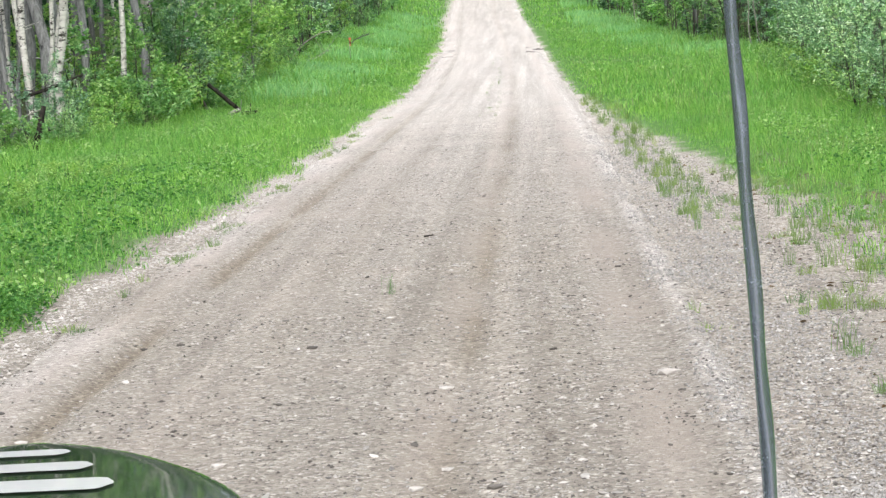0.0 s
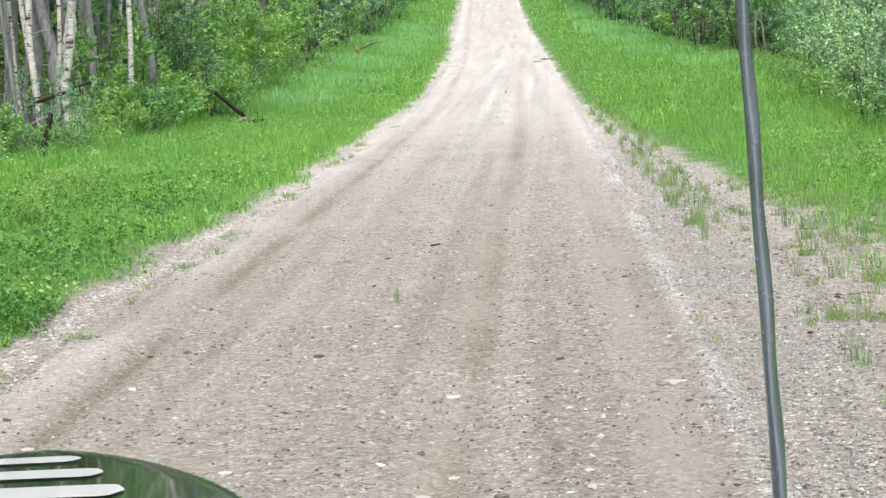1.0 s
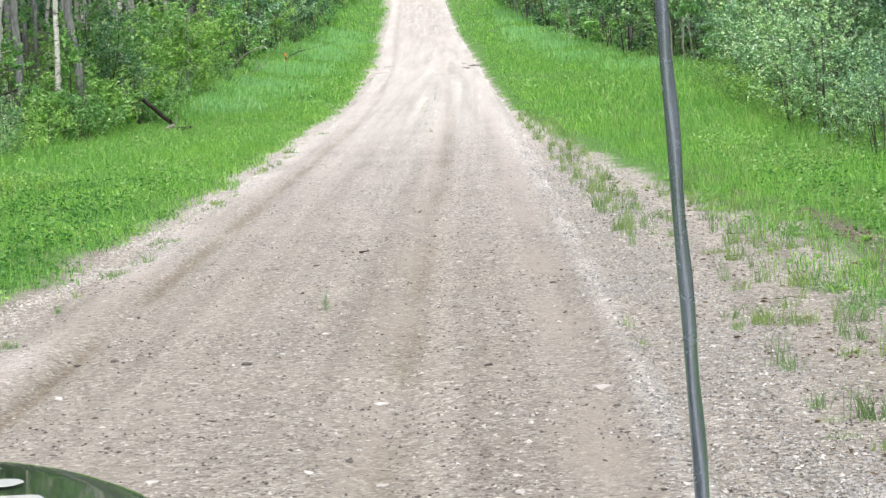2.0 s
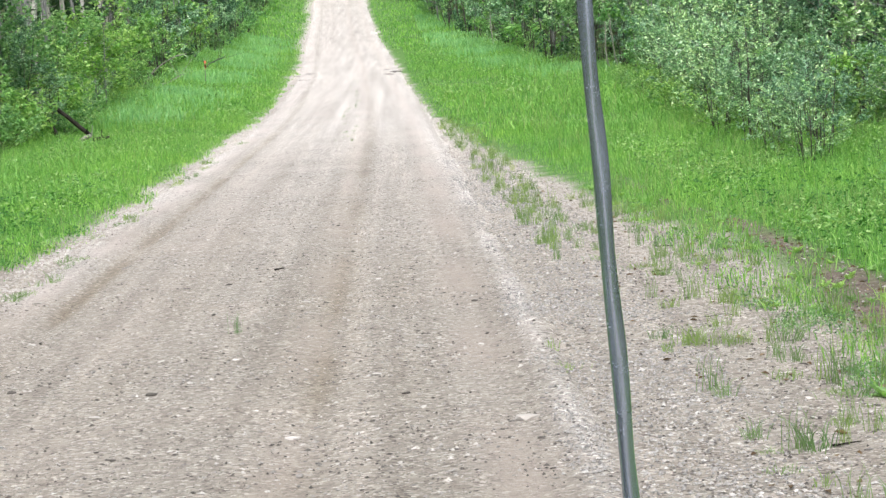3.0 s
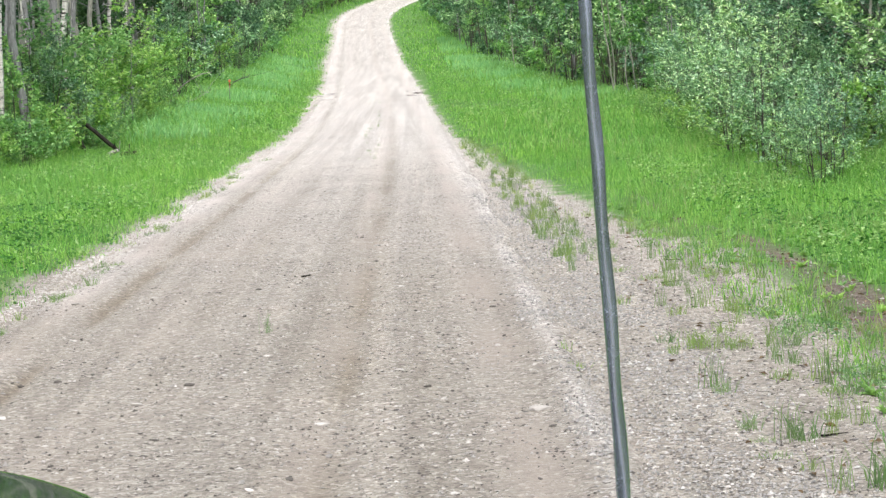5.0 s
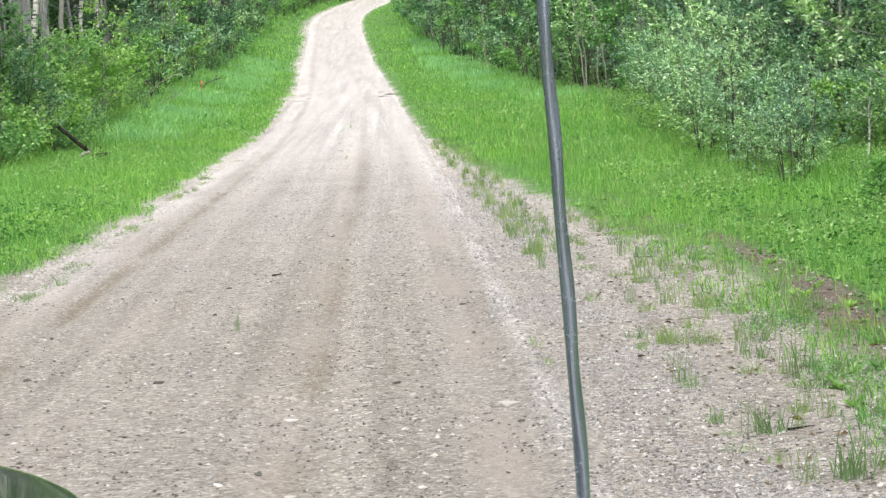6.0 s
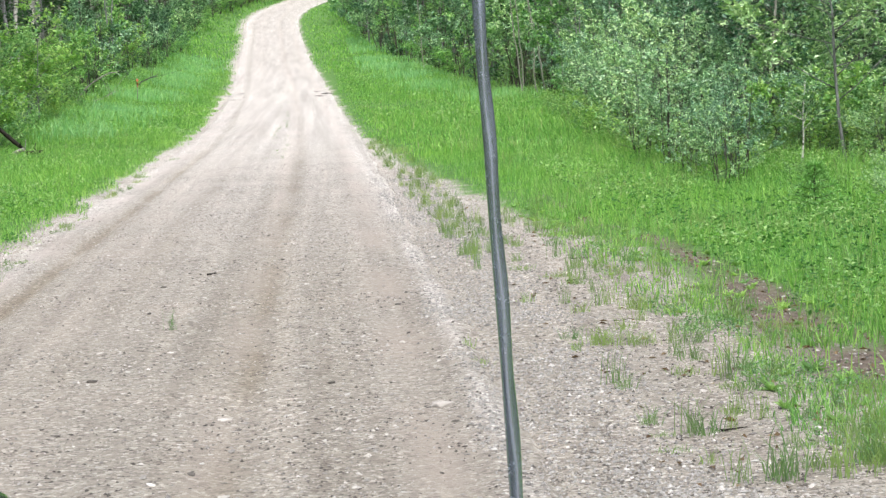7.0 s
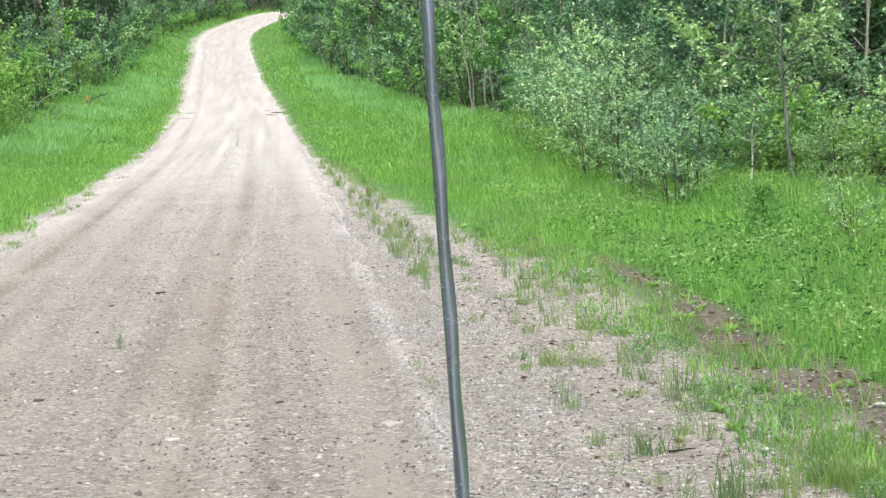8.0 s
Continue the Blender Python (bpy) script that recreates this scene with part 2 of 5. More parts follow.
class Tubes:
    """Collects tapered tubes along polylines, to become one mesh."""

    def __init__(self):
        self.v, self.c, self.s, self.n = [], [], [], 0

    def add(self, line, r0, r1, sides=6, tie=None):
        """A tube; tie names a corner of an earlier tube from which this one grows. Gives back its own first corner."""
        line = np.asarray(line, float)
        k = len(line)
        way = np.gradient(line, axis=0)
        way /= np.linalg.norm(way, axis=1)[:, None] + 1e-9
        ref = np.array([1.0, 0.0, 0.0]) if abs(way[0][0]) < 0.8 else np.array([0.0, 1.0, 0.0])
        a = np.cross(way, ref)
        a /= np.linalg.norm(a, axis=1)[:, None] + 1e-9
        b = np.cross(way, a)
        r = np.linspace(r0, r1, k)[:, None, None]
        ang = np.linspace(0, 2 * np.pi, sides, endpoint=False)
        ring = line[:, None] + r * (np.cos(ang)[None, :, None] * a[:, None] + np.sin(ang)[None, :, None] * b[:, None])
        i, j = np.meshgrid(np.arange(k - 1), np.arange(sides), indexing="ij")
        j2 = (j + 1) % sides
        quad = np.stack([i * sides + j, i * sides + j2, (i + 1) * sides + j2, (i + 1) * sides + j], -1).reshape(-1, 4) + self.n
        self.v.append(ring.reshape(-1, 3))
        self.c.append(quad.ravel())
        self.s.append(np.full(len(quad), 4))
        top = np.arange(sides) + (k - 1) * sides + self.n
        self.c.append(top)
        self.s.append([sides])
        self.c.append((np.arange(sides) + self.n)[::-1])
        self.s.append([sides])
        if tie is not None:
            self.c.append(np.array([self.n, self.n + 1, tie]))
            self.s.append([3])
        self.n += k * sides
        return self.n - k * sides

    def mesh(self, name, material, smooth=True):
        return mesh_of(name, np.concatenate(self.v), np.concatenate(self.c), np.concatenate(self.s), material, smooth)


def unit_rows(v):
    return v / (np.linalg.norm(v, axis=1)[:, None] + 1e-9)


def leaf_arrays(base, way, length, width, rng, fold=0.25):
    """Leaves folded along the midrib: two triangles each."""
    n = len(base)
    way = unit_rows(way)
    side = unit_rows(np.cross(way, unit_rows(rng.normal(size=(n, 3)) * 0.45 + [0, 0, 1.0])))
    up = np.cross(side, way)
    length, width = np.broadcast_to(length, n)[:, None], np.broadcast_to(width, n)[:, None]
    mid = base + way * length * 0.45 + up * width * fold
    v = np.stack([base, mid + side * width * 0.5, base + way * length - up * length * 0.08, mid - side * width * 0.5], 1).reshape(-1, 3)
    f = (np.arange(n)[:, None] * 4 + np.array([0, 1, 2, 0, 2, 3])).ravel()
    return v, f, np.full(2 * n, 3)


def blade_arrays(base, height, width, lean, rng):
    """Grass blades: a bent strip that ends in a point."""
    n = len(base)
    turn = rng.uniform(0, 2 * np.pi, n)
    side = np.stack([np.cos(turn), np.sin(turn), np.zeros(n)], 1) * (np.broadcast_to(width, n) / 2)[:, None]
    bend = rng.uniform(0, 2 * np.pi, n)
    out = np.stack([np.cos(bend), np.sin(bend), np.zeros(n)], 1) * (height * lean * rng.uniform(0.2, 1.0, n))[:, None]
    h = np.broadcast_to(height, n)[:, None] * np.array([0, 0, 1.0])
    mid = base + h * 0.6 + out * 0.35
    tip = base + h * (1 - 0.3 * np.abs(lean) * rng.uniform(0, 1, n)[:, None]) + out
    v = np.stack([base - side, base + side, mid + side * 0.8, mid - side * 0.8, tip], 1).reshape(-1, 3)
    k = np.arange(n)[:, None] * 5
    f = np.concatenate([k + [0, 1, 2, 3], k + [3, 2, 4]], 1).ravel()
    return v, f, np.tile([4, 3], n)


def smoothstep(a, b, x):
    t = np.clip((np.asarray(x, float) - a) / (b - a), 0, 1)
    return t * t * (3 - 2 * t)


def wave_noise(x, y, scale, seed):
    """Soft noise in -1 to 1, made of a few waves."""
    rng = np.random.RandomState(seed)
    x, y = np.asarray(x, float), np.asarray(y, float)
    total = np.zeros(np.broadcast(x, y).shape)
    for i in range(7):
        a, f, p = rng.uniform(0, 2 * np.pi), scale * rng.uniform(0.6, 2.2), rng.uniform(0, 2 * np.pi)
        total = total + np.sin((x * np.cos(a) + y * np.sin(a)) * f + p) / 7 * 1.8
    return np.clip(total, -1, 1)


# ---- the lie of the land ----
HALF = 2.08


def glide(y, ys, vs):
    """Smooth interpolation through a few stations along the road."""
    y = np.asarray(y, float)
    return sum(np.interp(y + d, ys, vs) * w for d, w in ((-9, 0.1), (-5, 0.2), (0, 0.4), (5, 0.2), (9, 0.1)))


def road_mid(y):
    return glide(y, (-80, 55, 94, 128, 167, 178, 186, 205, 216, 240, 275), (-1.12, -1.12, -1.68, -2.6, -3.4, -3.75, -3.3, -0.7, 1.2, 7.5, 20.0))


def road_height(y):
    return glide(y, (-80, 52, 69, 83, 94, 128, 167, 177, 190, 205, 215, 240, 300), (0, 0, 0.11, 0.39, 0.70, 1.96, 4.1, 5.35, 6.5, 7.62, 8.5, 9.75, 10.3))


def ground_height(x, y):
    u = np.asarray(x, float) - road_mid(y)
    z = road_height(y)
    z = z + smoothstep(-2.4, -8.0, u) * smoothstep(50, 100, y) * 0.75
    z = z + smoothstep(2.2, 3.2, np.abs(u)) * (0.05 * wave_noise(x, y, 0.5, 3) + 0.025 * wave_noise(x, y, 2.2, 4))
    z = z - smoothstep(60, 400, np.abs(u)) * 3
    return z


def left_wood(y):
    return np.interp(y, (0, 38, 55, 66, 77, 100, 115, 137, 170, 183, 195, 205, 216, 240), (-9.2, -8.8, -8.3, -8.2, -7.8, -8.2, -8.0, -9.0, -9.2, -8.4, -6.2, -4.2, -1.8, 3.5))


def right_wood(y):
    return np.interp(y, (0, 22, 30, 36, 45, 60, 75, 83, 89, 100, 110, 140, 170, 185, 200, 215, 240), (8.4, 7.7, 6.4, 5.45, 5.9, 7.0, 7.5, 7.0, 5.8, 5.3, 4.8, 3.4, 2.4, 2.8, 5.0, 8.0, 15.0))


def right_turf(y):
    """Where the gravel shoulder gives way to close grass."""
    near = np.interp(y, (0, 9, 10.2, 11.7, 13.3, 14.3, 16, 18.4, 21.3, 23.6, 27, 29.4, 33, 38, 47, 56), (2.5, 2.42, 2.25, 2.36, 2.52, 2.4, 2.24, 2.2, 2.3, 2.35, 2.28, 2.2, 1.9, 1.62, 1.36, 1.05))
    return np.where(np.asarray(y) < 52, near, road_mid(y) + HALF + 0.12)


def soil_strip(x, y):
    """A washed strip of bare brown soil between the weeds of the shoulder and the tall grass."""
    mid = np.interp(y, (8, 11, 14.3, 17, 20, 25, 30), (3.22, 3.19, 3.17, 3.26, 3.26, 3.0, 2.88)) + 0.07 * wave_noise(x, y, 1.9, 12)
    half = np.interp(y, (8, 12, 15, 18, 22, 31), (0.42, 0.38, 0.33, 0.22, 0.09, 0.04))
    return (1 - smoothstep(half * 0.6, half * 1.3, np.abs(x - mid))) * smoothstep(33, 27, y) * np.clip(0.80 + 0.8 * wave_noise(x, y, 3.1, 13), 0, 1)


def left_widening(y):
    """The grass stands back a little from the wheel track close to the vehicle."""
    return 0.24 * smoothstep(25, 14, y)


def bare_gravel(x, y):
    ragged = 0.12 * wave_noise(x, y, 2.6, 7) + 0.10 * wave_noise(x, y, 6.0, 8)
    right = 1 - smoothstep(-0.15, 0.15, x - (right_turf(y) + ragged + 0.75 * smoothstep(26, 18, y)))
    left = smoothstep(-0.15, 0.15, (x - road_mid(y)) + HALF + 0.45 + left_widening(y) + 0.12 * wave_noise(x, y, 2.4, 9))
    return right * left


def wooded(x, y):
    return np.maximum(smoothstep(-0.3, 1.2, left_wood(y) - x), smoothstep(-0.3, 1.2, x - right_wood(y)))


def turf(x, y):
    """How close the grass stands."""
    x, y = np.asarray(x, float), np.asarray(y, float)
    u = x - road_mid(y)
    left = smoothstep(0.0, 0.28, -(u + HALF + 0.12 + left_widening(y) + 0.16 * wave_noise(x, y, 2.4, 9) + 0.12 * wave_noise(x, y, 9.0, 10)))
    ragged = 0.10 * wave_noise(x, y, 2.6, 7) + 0.10 * wave_noise(x, y, 7.0, 8)
    edge = x - right_turf(y) - ragged
    belt = smoothstep(-0.08, 0.10, edge) * (0.40 + 0.60 * smoothstep(-0.35, 0.25, wave_noise(x, y, 3.4, 77) + 0.45 * smoothstep(12.5, 10.5, y)))
    belt = belt * (1 - 0.45 * smoothstep(15, 18, y) * smoothstep(24, 20, y))
    tall = smoothstep(3.30, 3.75, x)
    right = np.where(y < 24, belt * (1 - tall) + tall, smoothstep(-0.3, 0.5, edge) * (0.5 + 0.5 * smoothstep(0.0, 1.0, edge)))
    return np.maximum(left, right) * (1 - 0.94 * soil_strip(x, y))


def grid_mesh(name, xs, ys, height, material, masks):
    gx, gy = np.meshgrid(xs, ys)
    z = height(gx, gy)
    nx, ny = len(xs), len(ys)
    i, j = np.meshgrid(np.arange(ny - 1), np.arange(nx - 1), indexing="ij")
    a = (i * nx + j).ravel()
    quads = np.stack([a, a + 1, a + nx + 1, a + nx], 1)
    me = mesh_of(name, np.stack([gx, gy, z], -1).reshape(-1, 3), quads, np.full(len(quads), 4), material, True)
    for key, f in masks.items():
        me.attributes.new(key, "FLOAT", "POINT").data.foreach_set("value", np.asarray(f(gx, gy), np.float32).ravel())
    return me


def steps(*spans):
    """Grid lines: spans of (start, end, step)."""
    return np.unique(np.round(np.concatenate([np.arange(a, b, s) for a, b, s in spans]), 3))


gx_lines = steps((-900, -200, 100), (-200, -60, 20), (-60, -16, 3), (-16, -4, 0.5), (-4, 6.5, 0.14), (6.5, 16, 0.5), (16, 60, 3), (60, 200, 20), (200, 901, 100))
gy_lines = steps((-900, -100, 100), (-100, 0, 10), (0, 8, 1), (8, 36, 0.16), (36, 70, 0.4), (70, 130, 1), (130, 270, 2), (270, 400, 10), (400, 1601, 100))


def sheet_height(x, y):
    under = 1 - smoothstep(HALF - 0.3, HALF + 0.05, np.abs(x - road_mid(y)))
    return ground_height(x, y) - 0.10 * under


# the gravel's paleness grows with distance, painting the sky's grazing sheen
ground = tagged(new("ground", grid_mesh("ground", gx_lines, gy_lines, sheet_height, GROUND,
                {"bare": bare_gravel, "soil": soil_strip, "wood": wooded, "dust_sheen": lambda x, y: 0.1 + 0.8 * smoothstep(13, 45, y) + 0 * x})), "green verge and forest floor beside the gravel road", "ground", kind="structure")

RUTS = ((-1.44, 0.08, -0.036), (-1.70, 0.20, 0.020), (0.68, 0.18, -0.026), (0.30, 0.25, 0.008), (1.98, 0.12, 0.024), (1.66, 0.14, -0.010), (-0.35, 0.35, 0.012), (1.25, 0.25, -0.008))


def road_surface(u, y):
    x = u + road_mid(y)
    sway = 0.025 * wave_noise(x * 0, y, 0.25, 21)
    z = road_height(y) + 0.012 * (1 - (u / HALF) ** 2)
    for at, wide, deep in RUTS:
        z = z + deep * np.exp(-((u - at - sway) / wide) ** 2) * (0.8 + 0.35 * wave_noise(x, y, 0.9, 31) * smoothstep(60, 35, y))
    z = z + (0.006 * wave_noise(x, y, 3.0, 22) + 0.004 * wave_noise(x, y, 11.0, 23)) * smoothstep(42, 28, y)
    edge = HALF + 0.07 * wave_noise(x * 0, y, 1.7, 24) + 0.04 * wave_noise(x * 0, y, 6.0, 25)
    return z - 0.16 * smoothstep(edge - 0.02, edge + 0.16, np.abs(u)) + 0.012


def packed(u, y):
    """Damp, darker fines pressed into the wheel tracks, with the left groove's shading painted in."""
    x = u + road_mid(y)
    sway = 0.025 * wave_noise(x * 0, y, 0.25, 21)
    total = 0.0
    for at, wide, much in ((-1.44, 0.075, 1.6), (0.67, 0.10, 0.85), (0.40, 0.10, 0.25), (1.15, 0.20, 0.25), (-0.55, 0.12, 0.25)):
        total = total + much * np.exp(-((u - at - sway) / wide) ** 2) * np.clip(0.6 + 0.8 * wave_noise(x, y, 1.3, 41), 0.05, 1)
    return np.clip(total, 0, 1) * (1 - 0.3 * smoothstep(15, 30, y)) * (1 - 0.65 * smoothstep(32, 62, y))


def dust_and_sheen(u, y):
    """Pale dry dust on the edges; the paleness farther up the road is painted sky sheen."""
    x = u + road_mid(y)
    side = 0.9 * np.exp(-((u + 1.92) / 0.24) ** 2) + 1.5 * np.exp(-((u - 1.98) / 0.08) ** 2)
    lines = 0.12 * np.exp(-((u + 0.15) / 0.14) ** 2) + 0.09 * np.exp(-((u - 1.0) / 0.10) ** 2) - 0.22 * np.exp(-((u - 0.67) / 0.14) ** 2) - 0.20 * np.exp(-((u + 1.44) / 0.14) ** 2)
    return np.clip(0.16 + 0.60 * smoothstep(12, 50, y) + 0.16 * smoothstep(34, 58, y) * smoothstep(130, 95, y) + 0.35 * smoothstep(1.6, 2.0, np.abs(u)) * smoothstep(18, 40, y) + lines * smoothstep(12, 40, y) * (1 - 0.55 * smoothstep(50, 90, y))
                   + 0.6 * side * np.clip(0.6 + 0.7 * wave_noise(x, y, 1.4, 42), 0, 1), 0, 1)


def fine(u, y):
    """Smooth tan fines between the bands of coarse stone."""
    x = u + road_mid(y)
    total = 0.0
    for at, wide, much in ((-1.78, 0.20, 0.8), (-0.85, 0.45, 0.35), (0.55, 0.15, 0.7), (1.63, 0.17, 0.95)):
        total = total + much * np.exp(-((u - at) / wide) ** 2) * np.clip(0.65 + 0.7 * wave_noise(x, y, 1.3, 43), 0, 1)
    return np.clip(total, 0, 1)


ru = steps((-2.28, 2.29, 0.06))
ry = steps((-90, 6, 4), (6, 40, 0.1), (40, 90, 0.4), (90, 275, 1.5))
road_data = grid_mesh("road", ru, ry, road_surface, ROAD, {"packed": packed, "dust_sheen": dust_and_sheen, "fine": fine})
co = np.empty(len(road_data.vertices) * 3, np.float32)
road_data.vertices.foreach_get("co", co)
co = co.reshape(-1, 3)
co[:, 0] += road_mid(co[:, 1])
road_data.vertices.foreach_set("co", co.ravel())
road_data.update()
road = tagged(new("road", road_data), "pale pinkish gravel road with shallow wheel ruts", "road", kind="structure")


def surface(x, y):
    u = x - road_mid(y)
    return np.where(np.abs(u) < HALF - 0.02, road_surface(u, y), ground_height(x, y))


# ---- grass, weeds, loose gravel ----
def scatter(count, x0, x1, y0, y1, rng, weight, power=1.0):
    """Places in a strip, kept by a weight in 0 to 1; power above 1 crowds them towards y0."""
    x = rng.uniform(x0, x1, count)
    y = y0 + (y1 - y0) * rng.uniform(0, 1, count) ** power
    keep = rng.uniform(0, 1, count) < weight(x, y)
    x, y = x[keep], y[keep]
    return np.stack([x, y, surface(x, y) - 0.01], 1)


def join(groups):
    v, f, s, n = [], [], [], 0
    for a, b, c in groups:
        v.append(a), f.append(np.asarray(b) + n), s.append(c)
        n += len(a)
    return np.concatenate(v), np.concatenate(f), np.concatenate(s)


def open_turf(x, y):
    return turf(x, y) * (1 - 0.85 * wooded(x, y))


def tallness(p, rng):
    x, y = p[:, 0], p[:, 1]
    edge = np.maximum(smoothstep(1.6, 0.0, x - left_wood(y)), smoothstep(1.6, 0.0, right_wood(y) - x))
    lush = smoothstep(3.5, 5.8, x) * smoothstep(40, 20, y)
    low = smoothstep(0.9, 0.0, -(x - road_mid(y)) - HALF) * (x < -2) + (x > 0) * smoothstep(1.0, 0.0, x - right_turf(y))
    low = np.maximum(low, 0.9 * smoothstep(-6.0, -4.6, x) * (x < -2) * smoothstep(23, 17, y))
    return (0.19 + 0.22 * edge + 0.13 * lush + 0.09 * wave_noise(x, y, 0.8, 51) + 0.08 * wave_noise(x, y, 3.6, 52)) * (1 - 0.6 * low) * rng.uniform(0.45, 1.25, len(x))


rng = np.random.RandomState(5)
lawn = []
for count, x0, x1, y0, y1, wide, lean, power in (
        (105000, 1.0, 8.0, 8.6, 40, 0.0075, 0.75, 1.25), (120000, -10.0, -3.0, 13, 60, 0.010, 0.8, 1.3),
        (60000, 0.8, 9.5, 40, 110, 0.019, 0.8, 1.3), (56000, -11.0, -3.0, 60, 120, 0.021, 0.8, 1.2),
        (26000, -12.0, 6.0, 110, 225, 0.06, 0.6, 1.0)):
    p = scatter(count, x0, x1, y0, y1, rng, open_turf, power)
    lawn.append(blade_arrays(p, tallness(p, rng), wide * rng.uniform(0.6, 1.3, len(p)), lean, rng))
tagged(new("grass", mesh_of("grass", *join(lawn), GRASS)), "bright green uncut meadow grass along both verges", "grass", kind="stuff")

# taller blue-green grass in drifts below the edge of the wood
rng = np.random.RandomState(68)
drifts = []
for count, x0, x1, y0, y1, wide in ((26000, 2.0, 8.0, 72, 150, 0.030), (32000, -9.5, -4.6, 47, 130, 0.024)):
    p = scatter(count, x0, x1, y0, y1, rng, lambda x, y: open_turf(x, y) * np.maximum(smoothstep(3.6, 0.6, x - left_wood(y)), smoothstep(3.2, 0.6, right_wood(y) - x)) * smoothstep(-0.35, 0.25, wave_noise(x, y, 0.35, 69)))
    drifts.append(blade_arrays(p, 0.42 * rng.uniform(0.6, 1.2, len(p)), wide * rng.uniform(0.6, 1.3, len(p)), 0.6, rng))
tagged(new("tall_grass", mesh_of("tall_grass", *join(drifts), BLUE_GRASS)), "taller blue-green grass below the forest edge", "grass", kind="stuff")

# pale dry stalks and seed heads that stand among the green
rng = np.random.RandomState(66)
stalks = []
for count, x0, x1, y0, y1, wide in ((8200, 2.4, 7.0, 12, 40, 0.004), (2600, -9.0, -3.6, 16, 60, 0.006), (1800, 1.2, 7.0, 40, 80, 0.010)):
    p = scatter(count, x0, x1, y0, y1, rng, lambda x, y: open_turf(x, y) * (wave_noise(x, y, 0.9, 64) > -0.2), 1.3)
    stalks.append(blade_arrays(p, (0.12 + 1.15 * tallness(p, rng)), wide * rng.uniform(0.6, 1.3, len(p)), 0.45, rng))
tagged(new("grass_stalks", mesh_of("grass_stalks", *join(stalks), STRAW)), "thin pale yellow-green stalks standing in the grass", "grass", kind="stuff")

# low dark clover that edges the turf, and grey-green creeping weeds on the shoulder
rng = np.random.RandomState(67)
for name, material, label, spots in (("clover", CLOVER, "low dark green clover among the grass of the verges", ((15000, -5.0, -3.45, 11, 20, 0.034, 0.15), (9500, -8.6, -4.0, 14, 36, 0.052, 0.26), (1500, -4.6, -3.2, 20, 40, 0.04, 0.10), (7500, 3.1, 7.2, 9.5, 36, 0.045, 0.30))),
                                     ("creeping_weeds", CREEPER, "grey-green creeping weeds on the gravel shoulder", ((9000, 2.25, 3.05, 9.0, 17.5, 0.020, 0.07), (2600, 2.2, 3.6, 15, 24, 0.026, 0.08)))):
    leaves = []
    for count, x0, x1, y0, y1, size, high in spots:
        p = scatter(count, x0, x1, y0, y1, rng, lambda x, y: np.clip(turf(x, y) * 1.3, 0, 1) * np.clip(0.45 + 0.9 * wave_noise(x, y, 2.0, 65), 0, 1) * smoothstep(y1, y0 + 0.35 * (y1 - y0), y), 1.1)
        p[:, 2] += high * rng.uniform(0.1, 1.0, len(p))
        for k in range(3):
            way = rng.normal(size=p.shape) * [1, 1, 0.25] + [0, 0, 0.2]
            leaves.append(leaf_arrays(p + rng.normal(size=p.shape) * size * 0.3, way, size * rng.uniform(0.6, 1.3, len(p)), size * 0.7, rng))
    tagged(new(name, mesh_of(name, *join(leaves), material)), label, "weeds", kind="stuff")

rng = np.random.RandomState(6)
weeds = []
for count, x0, x1, y0, y1, size in ((1100, 3.3, 6.0, 10, 19, 0.045), (2400, 3.3, 6.8, 17, 38, 0.055), (5200, -9.5, -3.4, 14, 60, 0.06), (2500, -10, 8, 60, 120, 0.11)):
    p = scatter(count, x0, x1, y0, y1, rng, lambda x, y: np.clip(open_turf(x, y) + 0.06 * soil_strip(x, y), 0, 1) * smoothstep(-0.3, 0.5, wave_noise(x, y, 1.4, 61)), 1.2)
    top = p + np.stack([np.zeros(len(p)), np.zeros(len(p)), tallness(p, rng) * 0.75], 1)
    for k in range(5):
        base = top + rng.normal(size=p.shape) * [0.05, 0.05, 0.03]
        way = rng.normal(size=p.shape) * [1, 1, 0.35] + [0, 0, 0.25]
        weeds.append(leaf_arrays(base, way, size * rng.uniform(0.6, 1.3, len(p)), size * 0.6, rng))
tagged(new("weeds", mesh_of("weeds", *join(weeds), WEED)), "broad-leaved yellow-green weeds among the grass", "weeds", kind="stuff")


def pebble_arrays(p, size, flat, rng):
    """Low angular stones: squashed, twisted octahedra."""
    n = len(p)
    shape = np.array([[1, 0, 0], [0, 1, 0], [-1, 0, 0], [0, -1, 0], [0.1, 0.1, 1], [0, 0, -0.6]], float)
    v = shape[None] * rng.uniform(0.6, 1.3, (n, 6, 1)) + rng.normal(size=(n, 6, 3)) * 0.12
    v = v * np.stack([rng.uniform(0.7, 1.5, n), rng.uniform(0.6, 1.0, n), flat * rng.uniform(0.6, 1.2, n)], 1)[:, None]
    a = rng.uniform(0, 2 * np.pi, n)
    c, s = np.cos(a)[:, None], np.sin(a)[:, None]
    v = np.stack([v[..., 0] * c - v[..., 1] * s, v[..., 0] * s + v[..., 1] * c, v[..., 2]], -1) * (size / 2)[:, None, None] + p[:, None]
    f = np.array([0, 1, 4, 1, 2, 4, 2, 3, 4, 3, 0, 4, 1, 0, 5, 2, 1, 5, 3, 2, 5, 0, 3, 5])
    return v.reshape(-1, 3), (np.arange(n)[:, None] * 6 + f).ravel(), np.full(n * 8, 3)


